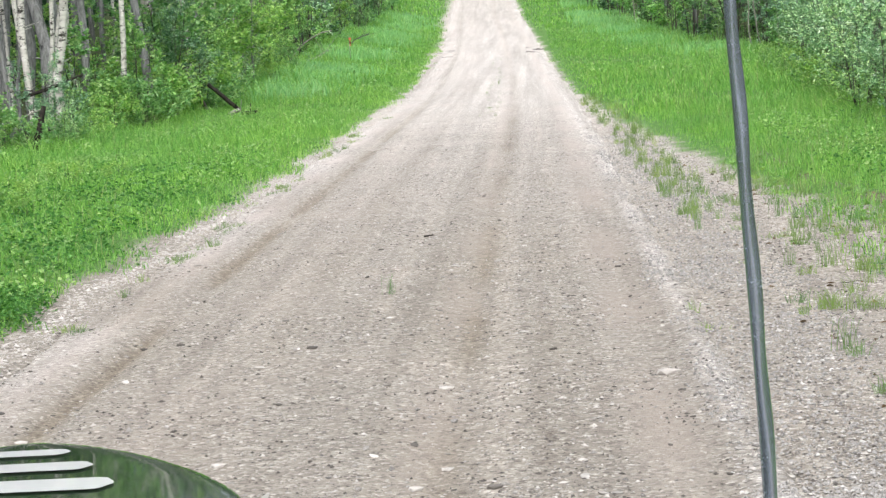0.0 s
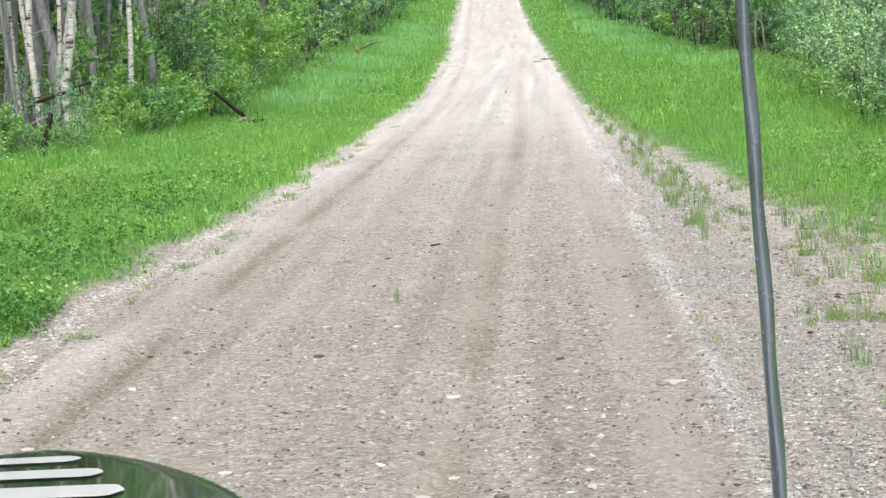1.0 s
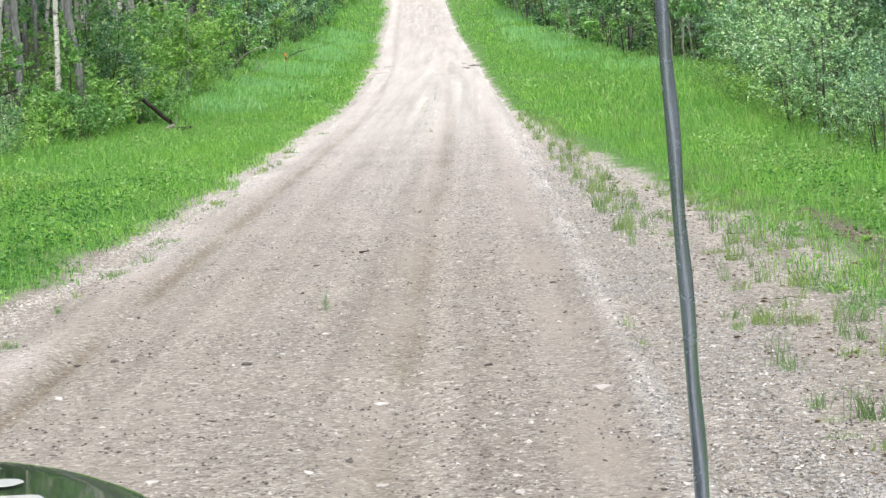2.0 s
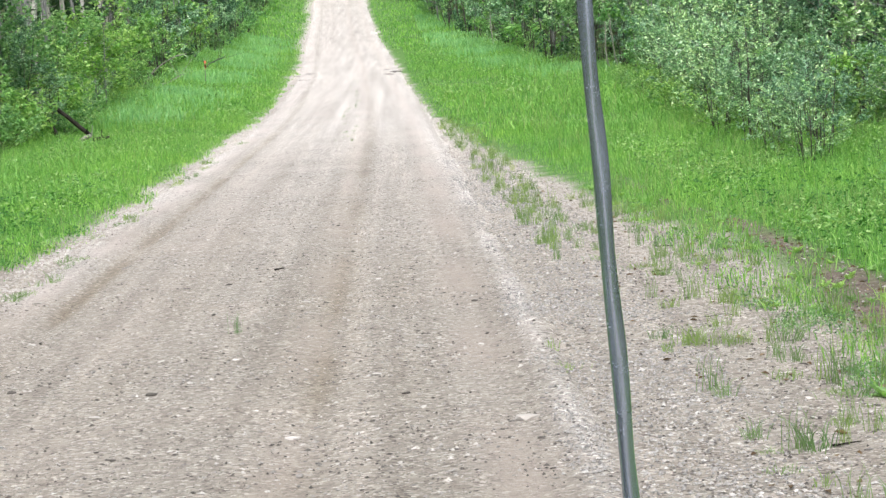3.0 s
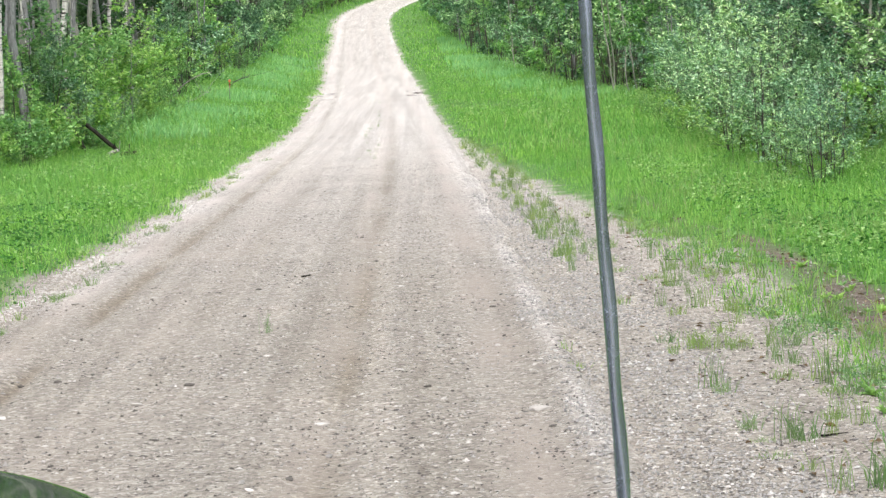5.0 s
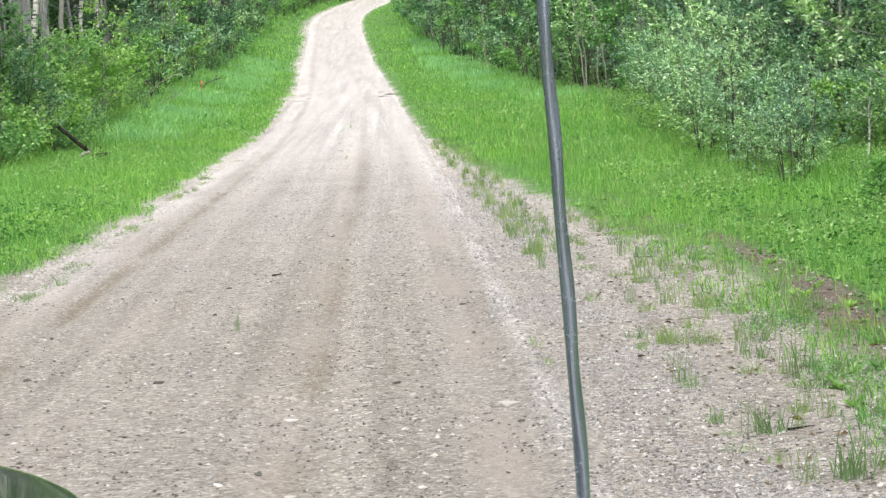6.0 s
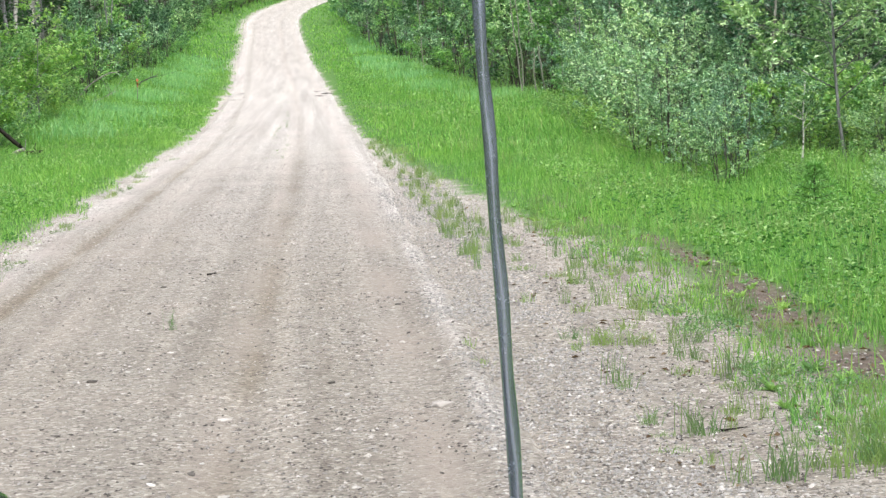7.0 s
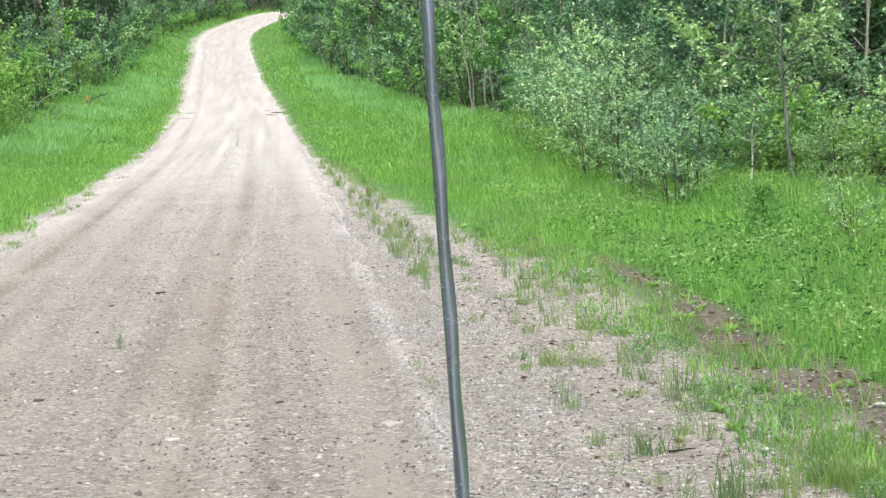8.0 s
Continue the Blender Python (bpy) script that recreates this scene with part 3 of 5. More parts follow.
def stony(x, y):
    u = x - road_mid(y)
    on_road = (np.abs(u) < HALF) * np.clip(0.45 + 0.55 * np.exp(-((u - 1.1) / 0.30) ** 2) - 0.35 * fine(u, y) + 0.45 * wave_noise(x, y, 1.8, 71) - 0.35 * np.exp(-((u + 1.55) / 0.25) ** 2), 0.08, 1)
    beside = np.where(u > 0, bare_gravel(x, y), 0.7 * bare_gravel(x, y)) * (np.abs(u) >= HALF)
    return on_road + beside * 0.9 + 0.9 * soil_strip(x, y)


rng = np.random.RandomState(7)
for name, count, material, label in (("gravel", 42000, STONE, "loose crushed gravel in beige, pink and grey"), ("pale_gravel", 13000, PALE_STONE, "scattered pale limestone chips"), ("dark_gravel", 40000, DARK_STONE, "scattered dark stone chips")):
    p = scatter(count, -3.3, 4.1, 8.4, 40, rng, stony, 1.9)
    size = 0.008 + (0.024 if name == "dark_gravel" else 0.028) * rng.uniform(0, 1, len(p)) ** 4
    p[:, 2] += 0.0125
    tagged(new(name, mesh_of(name, *pebble_arrays(p, size, 0.55, rng), material)), label, "gravel", kind="stuff")


rng = np.random.RandomState(8)
def drift(x, y):
    u = x - road_mid(y)
    return smoothstep(1.80, 2.0, u + 0.06 * wave_noise(x, y, 1.2, 73)) * smoothstep(3.2, 2.5, u) * np.clip(0.6 + 0.6 * wave_noise(x, y, 1.6, 74), 0.1, 1)


p = scatter(72000, 0.6, 2.4, 8.5, 34, rng, drift, 2.2)
p[:, 2] += 0.014
tagged(new("loose_gravel", mesh_of("loose_gravel", *pebble_arrays(p, 0.010 + 0.022 * rng.uniform(0, 1, len(p)) ** 3.2, 0.8, rng), GREY_STONE)), "drift of loose grey gravel beside the wheel track", "gravel", kind="stuff")


def fringe(x, y):
    u = x - road_mid(y) + 2.16 + 0.8 * left_widening(y) + 0.12 * wave_noise(x, y, 2.4, 9)
    return np.exp(-(u / 0.13) ** 2) * np.clip(0.6 + 0.8 * wave_noise(x, y, 2.1, 75), 0, 1)


p = scatter(36000, -3.9, -2.9, 9, 60, rng, fringe, 1.3)
p[:, 2] += 0.014
tagged(new("edge_gravel", mesh_of("edge_gravel", *pebble_arrays(p, 0.014 + 0.03 * rng.uniform(0, 1, len(p)) ** 2, 0.6, rng), PALE_STONE)), "pale loose stones along the edge of the grass", "gravel", kind="stuff")


# ---- trees and bushes ----
def wander(start, end, bends, wobble, rng):
    """A crooked line from start to end."""
    t = np.linspace(0, 1, bends)[:, None]
    line = np.asarray(start) * (1 - t) + np.asarray(end) * t
    off = np.cumsum(rng.normal(size=(bends, 3)) * wobble, axis=0)
    off -= off[0]
    off -= t * off[-1]
    return line + off * [1, 1, 0.3]


def along(line, t):
    k = t * (len(line) - 1)
    i = np.minimum(k.astype(int), len(line) - 2)
    return line[i] + (line[i + 1] - line[i]) * (k - i)[:, None]


def grow(name, seed, stems, height, spread, thick, leaf, leaves, clear, material, bark, limbs=14, droop=0.0, lean=0.05, shape=1.0, tuft=0.10, slim=0.55, twigs=3):
    """A tree or bush: stems from one foot, limbs that leave them, leaves set along short shoots on the limbs."""
    rng = np.random.RandomState(seed)
    wood, branch, tips, foot_at, last = Tubes(), Tubes(), [], None, None
    for k in range(stems):
        a = rng.uniform(0, 2 * np.pi)
        out = (0.10 + 0.45 * rng.uniform()) * spread if stems > 1 else lean * height
        h = height * rng.uniform(0.65, 1.0) if k else height
        foot = np.array([np.cos(a), np.sin(a), 0]) * (0.05 + 0.12 * rng.uniform()) * (stems > 1) - [0, 0, 0.08]
        line = wander(foot, (foot[0] + np.cos(a) * out, foot[1] + np.sin(a) * out, h), 7, height * 0.012, rng)
        foot_at = wood.add(line, thick * rng.uniform(0.7, 1.0), thick * 0.12, 7 if stems == 1 else 5, foot_at)
        per = max(3, limbs // stems)
        for t in clear + (1 - clear) * (np.arange(per) + rng.uniform(0, 1, per)) / per:
            p = along(line, np.array([min(t, 0.98)]))[0]
            a = rng.uniform(0, 2 * np.pi)
            f = (t - clear) / (1 - clear)
            reach = spread * (0.35 + 0.65 * np.sin(np.pi * min(1, (0.15 + 0.85 * f) ** shape))) * rng.uniform(0.55, 1.15)
            end = p + [np.cos(a) * reach, np.sin(a) * reach, reach * rng.uniform(0.15, 0.9) - droop * reach]
            limb = wander(p, end, 4, reach * 0.05, rng)
            full = 0.12 + 2.2 * rng.uniform() ** 2.2
            last = branch.add(limb, thick * 0.32 * (1.1 - f), thick * 0.06, 3, last)
            tips.append((limb, reach * full))
            for q in range(twigs):
                s = along(limb, np.array([rng.uniform(0.35, 0.95)]))[0]
                b = a + rng.uniform(-1.2, 1.2)
                r = reach * rng.uniform(0.25, 0.55)
                twig = wander(s, s + [np.cos(b) * r, np.sin(b) * r, r * rng.uniform(-0.2, 0.9) - droop * r], 3, r * 0.05, rng)
                branch.add(twig, thick * 0.12, thick * 0.04, 3, last)
                tips.append((twig, r * 1.4 * full))
    share = np.array([r for _, r in tips])
    counts = rng.multinomial(leaves, share / share.sum())
    base, way = [], []
    for (line, r), c in zip(tips, counts):
        if not c:
            continue
        m = max(1, c // 11)
        start = along(line, rng.uniform(0.2, 1.0, m) ** 0.8) + rng.normal(size=(m, 3)) * tuft * 0.5
        shoot = unit_rows(unit_rows((line[-1] - line[0])[None]) * 0.5 + rng.normal(size=(m, 3)) * 0.42 + [0, 0, 0.7 - droop])
        reach = leaf * rng.uniform(1.6, 4.2, m)
        k = rng.randint(0, m, c)
        p = start[k] + shoot[k] * (reach[k] * rng.uniform(0.05, 1.0, c))[:, None] + rng.normal(size=(c, 3)) * leaf * 0.15
        d = shoot[k] * 0.5 + unit_rows(rng.normal(size=(c, 3)) * [1.0, 1.0, 0.5]) * 0.9 + [0, 0, -0.12 - droop * 0.3]
        base.append(p), way.append(d)
    base, way = np.concatenate(base), np.concatenate(way)
    base[:, 2] = np.maximum(base[:, 2], 0.05)
    n = len(base)
    size = leaf * rng.uniform(0.6, 1.25, n)
    crown = mesh_of("crown", *leaf_arrays(base, way, size, size * slim, rng), material)
    return wood.mesh("trunk", bark), branch.mesh("branchwork", bark), crown


def plant(name, meshes, label, category, group):
    root = new(name)
    for key, data in zip(("trunk", "branchwork", "crown"), meshes):
        part(key, data, root)
    return tagged(root, label, category, group)


def stand(x, y, turn=0.0, size=1.0, tall=1.0, lean=0.0):
    z = float(ground_height(x, y)) - 0.02
    return Matrix.Translation((x, y, z)) @ Euler((lean, lean * 0.5, turn)).to_matrix().to_4x4() @ Matrix.Diagonal((size, size, size * tall, 1))


class Kind:
    """A few grown shapes of one kind of plant; each one set out shares their meshes."""

    def __init__(self, name, label, category, group, forms):
        self.name, self.tags, self.forms, self.first = name, (label, category, group), forms, [None] * len(forms)

    def put(self, k, m):
        k %= len(self.forms)
        if self.first[k] is None:
            self.first[k] = plant(self.name, self.forms[k], *self.tags)
            self.first[k].matrix_basis = m
            return self.first[k]
        ob = copy_thing(self.first[k], Matrix.Identity(4))
        ob.matrix_basis = m
        return ob


willow = Kind("willow_bush", "grey-green leafy willow bush with many thin stems at the forest edge", "bush", "bushes along the verge", [
    grow("willow", 101, 7, 2.3, 1.0, 0.022, 0.078, 2900, 0.15, WILLOW, BROWN_BARK, limbs=35, slim=0.5),
    grow("willow", 102, 6, 2.8, 1.1, 0.025, 0.08, 3300, 0.18, WILLOW, BROWN_BARK, limbs=36, slim=0.5),
    grow("willow", 103, 8, 1.7, 0.9, 0.018, 0.072, 2300, 0.12, WILLOW, BROWN_BARK, limbs=32, slim=0.5)])
aspen = Kind("aspen_sapling", "young aspen with a thin pale stem and fluttering leaves", "tree", "saplings at the forest edge", [
    grow("aspen", 111, 1, 5.2, 1.1, 0.040, 0.085, 3600, 0.16, ASPEN, PALE_BARK, limbs=32, slim=0.75),
    grow("aspen", 112, 1, 6.0, 1.2, 0.048, 0.088, 4000, 0.20, ASPEN, PALE_BARK, limbs=34, slim=0.75),
    grow("aspen", 113, 2, 4.2, 1.1, 0.032, 0.082, 3300, 0.12, ASPEN, BROWN_BARK, limbs=32, slim=0.75)])
herb = Kind("leafy_herb", "knee-high leafy green plant at the forest edge", "plant", "undergrowth plants", [
    grow("herb", 125, 4, 0.7, 0.35, 0.006, 0.055, 480, 0.15, WEED, BROWN_BARK, limbs=12, tuft=0.05, slim=0.45, twigs=1),
    grow("herb", 126, 4, 0.55, 0.40, 0.006, 0.06, 400, 0.10, MAPLE, BROWN_BARK, limbs=12, tuft=0.05, slim=0.6, twigs=1)])
maple = Kind("maple_bush", "lime-green leafy maple bush in the undergrowth", "bush", "bushes in the undergrowth", [
    grow("maple", 121, 6, 1.5, 0.8, 0.016, 0.105, 1400, 0.15, MAPLE, BROWN_BARK, limbs=28, slim=0.7),
    grow("maple", 122, 4, 3.2, 1.1, 0.028, 0.11, 2100, 0.15, MAPLE, BROWN_BARK, limbs=30, slim=0.7),
    grow("maple", 123, 5, 0.75, 0.7, 0.012, 0.095, 750, 0.08, MAPLE, BROWN_BARK, limbs=24, slim=0.7)])
wood_tree = Kind("forest_tree", "tall broadleaf tree inside the forest, its leaves coloured dark as if shaded", "tree", "trees of the forest", [
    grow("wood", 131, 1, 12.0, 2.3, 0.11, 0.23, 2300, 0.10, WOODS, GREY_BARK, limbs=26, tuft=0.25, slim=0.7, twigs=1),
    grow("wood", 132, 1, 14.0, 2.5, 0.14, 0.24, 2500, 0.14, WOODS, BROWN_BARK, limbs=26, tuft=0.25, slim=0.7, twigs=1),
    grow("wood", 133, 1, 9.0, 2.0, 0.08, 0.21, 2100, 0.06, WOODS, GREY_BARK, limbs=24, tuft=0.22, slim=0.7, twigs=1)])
edge_tree = Kind("edge_tree", "young leafy broadleaf tree behind the bushes of the forest edge", "tree", "trees of the forest", [
    grow("edge", 151, 1, 8.0, 1.8, 0.07, 0.125, 4600, 0.06, EDGE, GREY_BARK, limbs=40, tuft=0.2, slim=0.7, twigs=2),
    grow("edge", 152, 2, 7.0, 1.7, 0.06, 0.12, 4400, 0.05, EDGE, BROWN_BARK, limbs=40, tuft=0.2, slim=0.7, twigs=2),
    grow("edge", 153, 1, 9.5, 2.0, 0.08, 0.13, 5000, 0.10, ASPEN, PALE_BARK, limbs=42, tuft=0.2, slim=0.7, twigs=2)])
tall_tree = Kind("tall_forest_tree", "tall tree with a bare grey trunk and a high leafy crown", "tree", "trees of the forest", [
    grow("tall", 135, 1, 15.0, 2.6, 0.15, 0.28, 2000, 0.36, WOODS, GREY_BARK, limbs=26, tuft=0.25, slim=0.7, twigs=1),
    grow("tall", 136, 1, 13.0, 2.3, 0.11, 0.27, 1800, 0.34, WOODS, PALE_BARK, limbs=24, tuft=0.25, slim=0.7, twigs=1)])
far_bush = Kind("roadside_bush", "rounded green bush beside the road on the rise", "bush", "bushes up the road", [
    grow("far", 141, 5, 2.8, 1.4, 0.03, 0.14, 1500, 0.08, BANK, BROWN_BARK, limbs=18, tuft=0.18, slim=0.7, twigs=1),
    grow("far", 142, 4, 3.6, 1.5, 0.035, 0.14, 1700, 0.08, WILLOW, BROWN_BARK, limbs=18, tuft=0.18, slim=0.65, twigs=1),
    grow("far", 144, 4, 4.2, 1.7, 0.04, 0.16, 1900, 0.06, EDGE, BROWN_BARK, limbs=20, tuft=0.18, slim=0.7, twigs=1),
    grow("far", 143, 2, 6.5, 1.7, 0.06, 0.16, 1900, 0.06, BANK, GREY_BARK, limbs=18, tuft=0.2, slim=0.7, twigs=1)])

rng = np.random.RandomState(9)


def some(k=6.28):
    return float(rng.uniform(0, k))


def hue(a, b):
    return float(rng.uniform(a, b))


# the willow clump that stands forward on the right, and herbs in the opening beside it
for i, (x, y, size) in enumerate(((5.15, 27.6, 0.50), (5.6, 28.6, 0.56), (5.2, 30.2, 0.62), (5.95, 31.0, 0.70), (5.2, 32.4, 0.70), (6.0, 33.6, 0.80), (5.2, 34.8, 0.75), (5.9, 36.4, 0.90), (5.6, 38.5, 1.0), (6.6, 38.0, 1.0))):
    willow.put(i, stand(x, y, some(), size))
for i in range(75):
    y = hue(20.0, 34)
    x = hue(5.3 + 0.10 * max(0.0, 26 - y), 9.6)
    herb.put(i, stand(x, y, some(), hue(0.6, 1.25) * (0.62 if y < 31.5 else 1.0)))
for i in range(50):
    y = hue(34, 62)
    x = float(right_wood(y)) + hue(-0.5, 0.6)
    herb.put(i, stand(x, y, some(), hue(0.7, 1.3)))
for i in range(50):
    y = hue(31, 75)
    x = float(left_wood(y)) + hue(-0.9, 0.25)
    herb.put(i, stand(x, y, some(), hue(0.7, 1.3)))
for x, y, size in ((7.5, 33.2, 0.55), (7.2, 31.8, 0.4), (8.0, 34.5, 0.6), (7.9, 29.6, 0.4), (8.7, 27.5, 0.6), (9.4, 30.5, 0.8), (7.4, 24.5, 0.45), (8.3, 25.0, 0.55), (9.8, 34.0, 0.6)):
    willow.put(int(x * 10), stand(x, y, some(), size))
# front row on the right, near to far
for i in range(18):
    y = 40 + 23 * (i / 18) ** 1.1 + hue(-0.6, 0.6)
    x = float(right_wood(y)) + hue(0.1, 1.6)
    willow.put(i, stand(x, y, some(), hue(0.7, 1.1)))
for i in range(20):
    y = 36 + 52 * (i / 20) ** 1.2 + hue(-0.8, 0.8)
    x = float(right_wood(y)) + hue(1.4, 3.4)
    aspen.put(i if y < 60 else i % 2, stand(x, y, some(), hue(0.75, 1.15)))
for i in range(12):
    y = 38 + 56 * (i / 12) ** 1.2 + hue(-1.0, 1.0)
    x = float(right_wood(y)) + hue(3.2, 5.5)
    aspen.put(i + 1, stand(x, y, some(), hue(1.1, 1.4)))
# tall weeds in the near grass on the left
for i in range(16):
    herb.put(0, stand(hue(-7.0, -5.5), hue(23.5, 31), some(), hue(0.35, 0.65)))
# left side: low bright bushes, then saplings
for i in range(16):
    y = 31 + 18 * (i / 16) + hue(-0.6, 0.6)
    x = float(left_wood(y)) - hue(-0.2, 1.5)
    (willow if i % 4 == 1 else maple).put(2 if i % 3 else 0, stand(x, y, some(), hue(0.5, 0.85)))
# lime bushes by the birches, then the tall sapling, and scrub along the bank
for form, x, y, size in ((0, -8.9, 45.4, 0.8), (0, -8.35, 46.3, 0.75), (2, -8.0, 45.2, 1.0), (1, -9.9, 47.5, 0.62), (0, -8.3, 49.5, 0.9), (0, -8.25, 51.6, 0.6), (2, -8.0, 47.6, 0.9), (2, -7.95, 53.0, 0.8),
                         (0, -8.9, 61.0, 0.8), (2, -8.1, 56.5, 0.9), (1, -9.0, 88.0, 1.05), (0, -8.6, 91.0, 0.9), (1, -8.9, 57.5, 0.85), (1, -9.5, 59.5, 1.0), (1, -8.8, 62.5, 0.85), (1, -9.3, 65.0, 1.05), (1, -8.7, 70.0, 0.95), (1, -8.5, 74.0, 0.85), (0, -8.1, 71.5, 0.9), (1, -9.6, 54.5, 0.9), (1, -8.5, 79.0, 0.9), (1, -8.5, 84.0, 0.95), (0, -8.0, 78.0, 0.8), (0, -8.1, 88.5, 0.9), (1, -8.6, 93.0, 1.0), (0, -8.2, 97.0, 0.9), (1, -8.7, 101.0, 1.0), (0, -8.3, 105.0, 1.0)):
    back = 0.9 if 61 < y < 100 else 0.0
    maple.put(form, stand(x - back, y, some(), size * (0.82 if y > 72 else 1.0)))
for form, x, y, size in ((1, -9.9, 46.4, 0.75), (1, -8.8, 48.3, 0.8), (0, -8.5, 47.2, 0.65), (1, -9.15, 54.0, 1.15), (0, -8.45, 55.2, 1.05), (0, -9.7, 52.0, 1.0), (2, -8.2, 53.5, 0.9), (2, -8.9, 70.0, 0.62), (2, -8.5, 72.4, 0.55), (2, -8.2, 68.4, 0.6),
                         (2, -8.1, 63.5, 0.65), (2, -8.5, 60.0, 0.7), (1, -9.3, 77.0, 1.0), (1, -8.8, 84.0, 1.1), (0, -8.4, 80.0, 0.85), (1, -9.8, 92.0, 1.2), (2, -9.1, 42.6, 0.6), (2, -8.7, 40.4, 0.5)):
    back = 0.8 if 61 < y < 100 else 0.0
    if y < 44 or form == 2:
        willow.put(form, stand(x - back, y, some(), size))
    elif 50 < y < 58:
        maple.put(form, stand(x, y, some(), size))
    else:
        far_bush.put(0, stand(x - back, y, some(), size * (0.8 if y > 72 else 1.0)))
for form, x, y, size in ((2, -9.5, 85.5, 0.75), (0, -9.9, 95.0, 0.7), (2, -8.7, 52.6, 0.75)):
    aspen.put(form, stand(x, y, some(), size))
lime = plant("maple_sapling", grow("lime", 302, 3, 3.6, 1.3, 0.03, 0.12, 3400, 0.14, MAPLE, GREY_BARK, limbs=40, slim=0.7), "tall lime-green maple sapling on the bank", "tree", "saplings at the forest edge")
lime.matrix_basis = stand(-8.55, 66.0, 1.0)
# leafy young growth between the trunks
for form, x, y, size in ((1, -10.6, 47.5, 0.75), (1, -9.9, 50.5, 0.8), (1, -12.5, 53.0, 1.0), (1, -10.3, 57.0, 0.9)):
    maple.put(form, stand(x, y, some(), size))
# the forest continued unseen beside and behind the vehicle, added for the bonnet's reflections
for i in range(30):
    y = -16 + 42 * (i // 2) / 15 + hue(-1, 1)
    x = hue(9.0, 13.0) + (2.0 if y > 14 else 0.0) if i % 2 else -hue(11.0, 15.0)
    wood_tree.put(i, stand(x, y, some(), hue(0.8, 1.1), hue(1.0, 1.4)))
# dense growth behind the opening on the right
for i in range(10):
    wood_tree.put(i, stand(hue(13.5, 18.5), hue(36, 58), some(), hue(0.75, 1.0)))
for x, y, size in ((8.3, 44.0, 0.6), (9.2, 46.5, 0.7), (8.8, 42.5, 0.6), (9.8, 45.5, 0.75), (8.9, 48.5, 0.75), (10.7, 50.0, 0.9), (9.6, 54.0, 0.8), (12.8, 52.0, 1.0), (10.4, 58.0, 0.85), (11.6, 62.0, 0.95), (10.9, 67.0, 0.9), (10.8, 73.0, 0.9), (10.2, 79.0, 0.85)):
    edge_tree.put(int(x * 10) % (2 if x > 8.6 and y < 60 else 3), stand(x, y, some(), size))
for form, x, y, size in ((1, 10.9, 42.6, 0.62), (0, 11.9, 43.5, 0.7), (1, 12.4, 41.6, 0.6), (0, 11.3, 46.0, 0.75), (1, 13.0, 46.5, 0.8)):
    edge_tree.put(form, stand(x, y, some(), size))
for x, y, size in ((9.3, 37.6, 0.8), (9.6, 39.4, 0.8), (8.6, 38.0, 0.95), (7.3, 37.0, 0.85), (6.9, 40.4, 0.9), (7.9, 39.6, 1.0), (8.0, 36.4, 0.75), (9.4, 41.5, 1.0), (8.2, 43.5, 1.0)):
    aspen.put(2 if x > 8.1 else int(x * 10), stand(x, y, some(), size))
for form, x, y, size in ((0, 7.2, 33.9, 0.85), (0, 7.8, 34.5, 0.9), (2, 8.3, 33.0, 1.1), (0, 9.0, 34.2, 0.85), (2, 6.9, 32.6, 0.9), (0, 8.5, 35.0, 1.0), (2, 9.4, 32.4, 1.0)):
    maple.put(form, stand(x, y, some(), size))
for x, y, size in ((8.9, 31.8, 0.60), (10.2, 35.5, 0.85), (10.9, 34.6, 0.8), (5.85, 21.4, 0.30), (9.5, 30.6, 0.5), (8.3, 35.6, 0.9), (7.5, 35.0, 0.8), (9.0, 36.2, 0.95)):
    willow.put(int(x * 10), stand(x, y, some(), size))
for i in range(26):
    herb.put(i, stand(hue(7.0, 10.4), hue(31, 40), some(), hue(0.8, 1.5)))
for i in range(14):
    y = 58 + 30 * i / 14 + hue(-0.8, 0.8)
    far_bush.put((0, 1, 1, 3)[i % 4], stand(float(right_wood(y)) + hue(0.9, 2.6), y, some(), hue(0.6, 0.95)))
# up the rise and round the bend
for form, y, aside, size in ((3, 176, 0.0, 0.75), (2, 172, 0.2, 1.0), (3, 184, -0.4, 0.8), (2, 190, -0.6, 1.0), (3, 197, -1.2, 0.8), (2, 203, -2.0, 1.0)):
    far_bush.put(form, stand(float(right_wood(y)) + aside, y, some(), size))
for i in range(60):
    y = 84 + 130 * (i // 2) / 30 + hue(-1.5, 1.5)
    side = i % 2
    x = float(right_wood(y)) + hue(0.2, 1.4) if side else float(left_wood(y)) - hue(-0.4, 0.9) - (1.1 if y < 102 else 0.0)
    far_bush.put((0, 1, 0, 2)[i // 2 % 4] if not side and y > 112 else i // 2 + side, stand(x, y, some(), hue(0.75, 1.1)))
for i in range(50):
    y = 84 + 130 * (i // 2) / 25 + hue(-2, 2)
    side = i % 2
    x = float(right_wood(y)) + hue(1.8, 4.5) if side else float(left_wood(y)) - hue(1.8, 4.5)
    if side and i % 4 == 1:
        far_bush.put(3, stand(x, y, some(), hue(0.8, 1.1)))
    else:
        wood_tree.put(i // 2, stand(x + (0.8 if side else -0.8), y, some(), hue(0.7, 0.95)))
for form, x, y, size in ((0, -8.0, 190, 1.0), (2, -6.9, 196, 1.0), (0, -5.9, 201, 0.8), (2, -4.6, 207, 1.0), (0, -3.2, 213, 0.8), (2, -1.8, 219, 1.1), (3, -0.4, 225, 0.8), (2, 1.4, 231, 1.1), (3, 3.2, 238, 0.9)):
    far_bush.put(form, stand(x, y, some(), size))
    wood_tree.put(form, stand(x - 1.5, y + 5, some(), 0.8))
    edge_tree.put(form, stand(x - 2.6, y + 2.5, some(), 0.8))
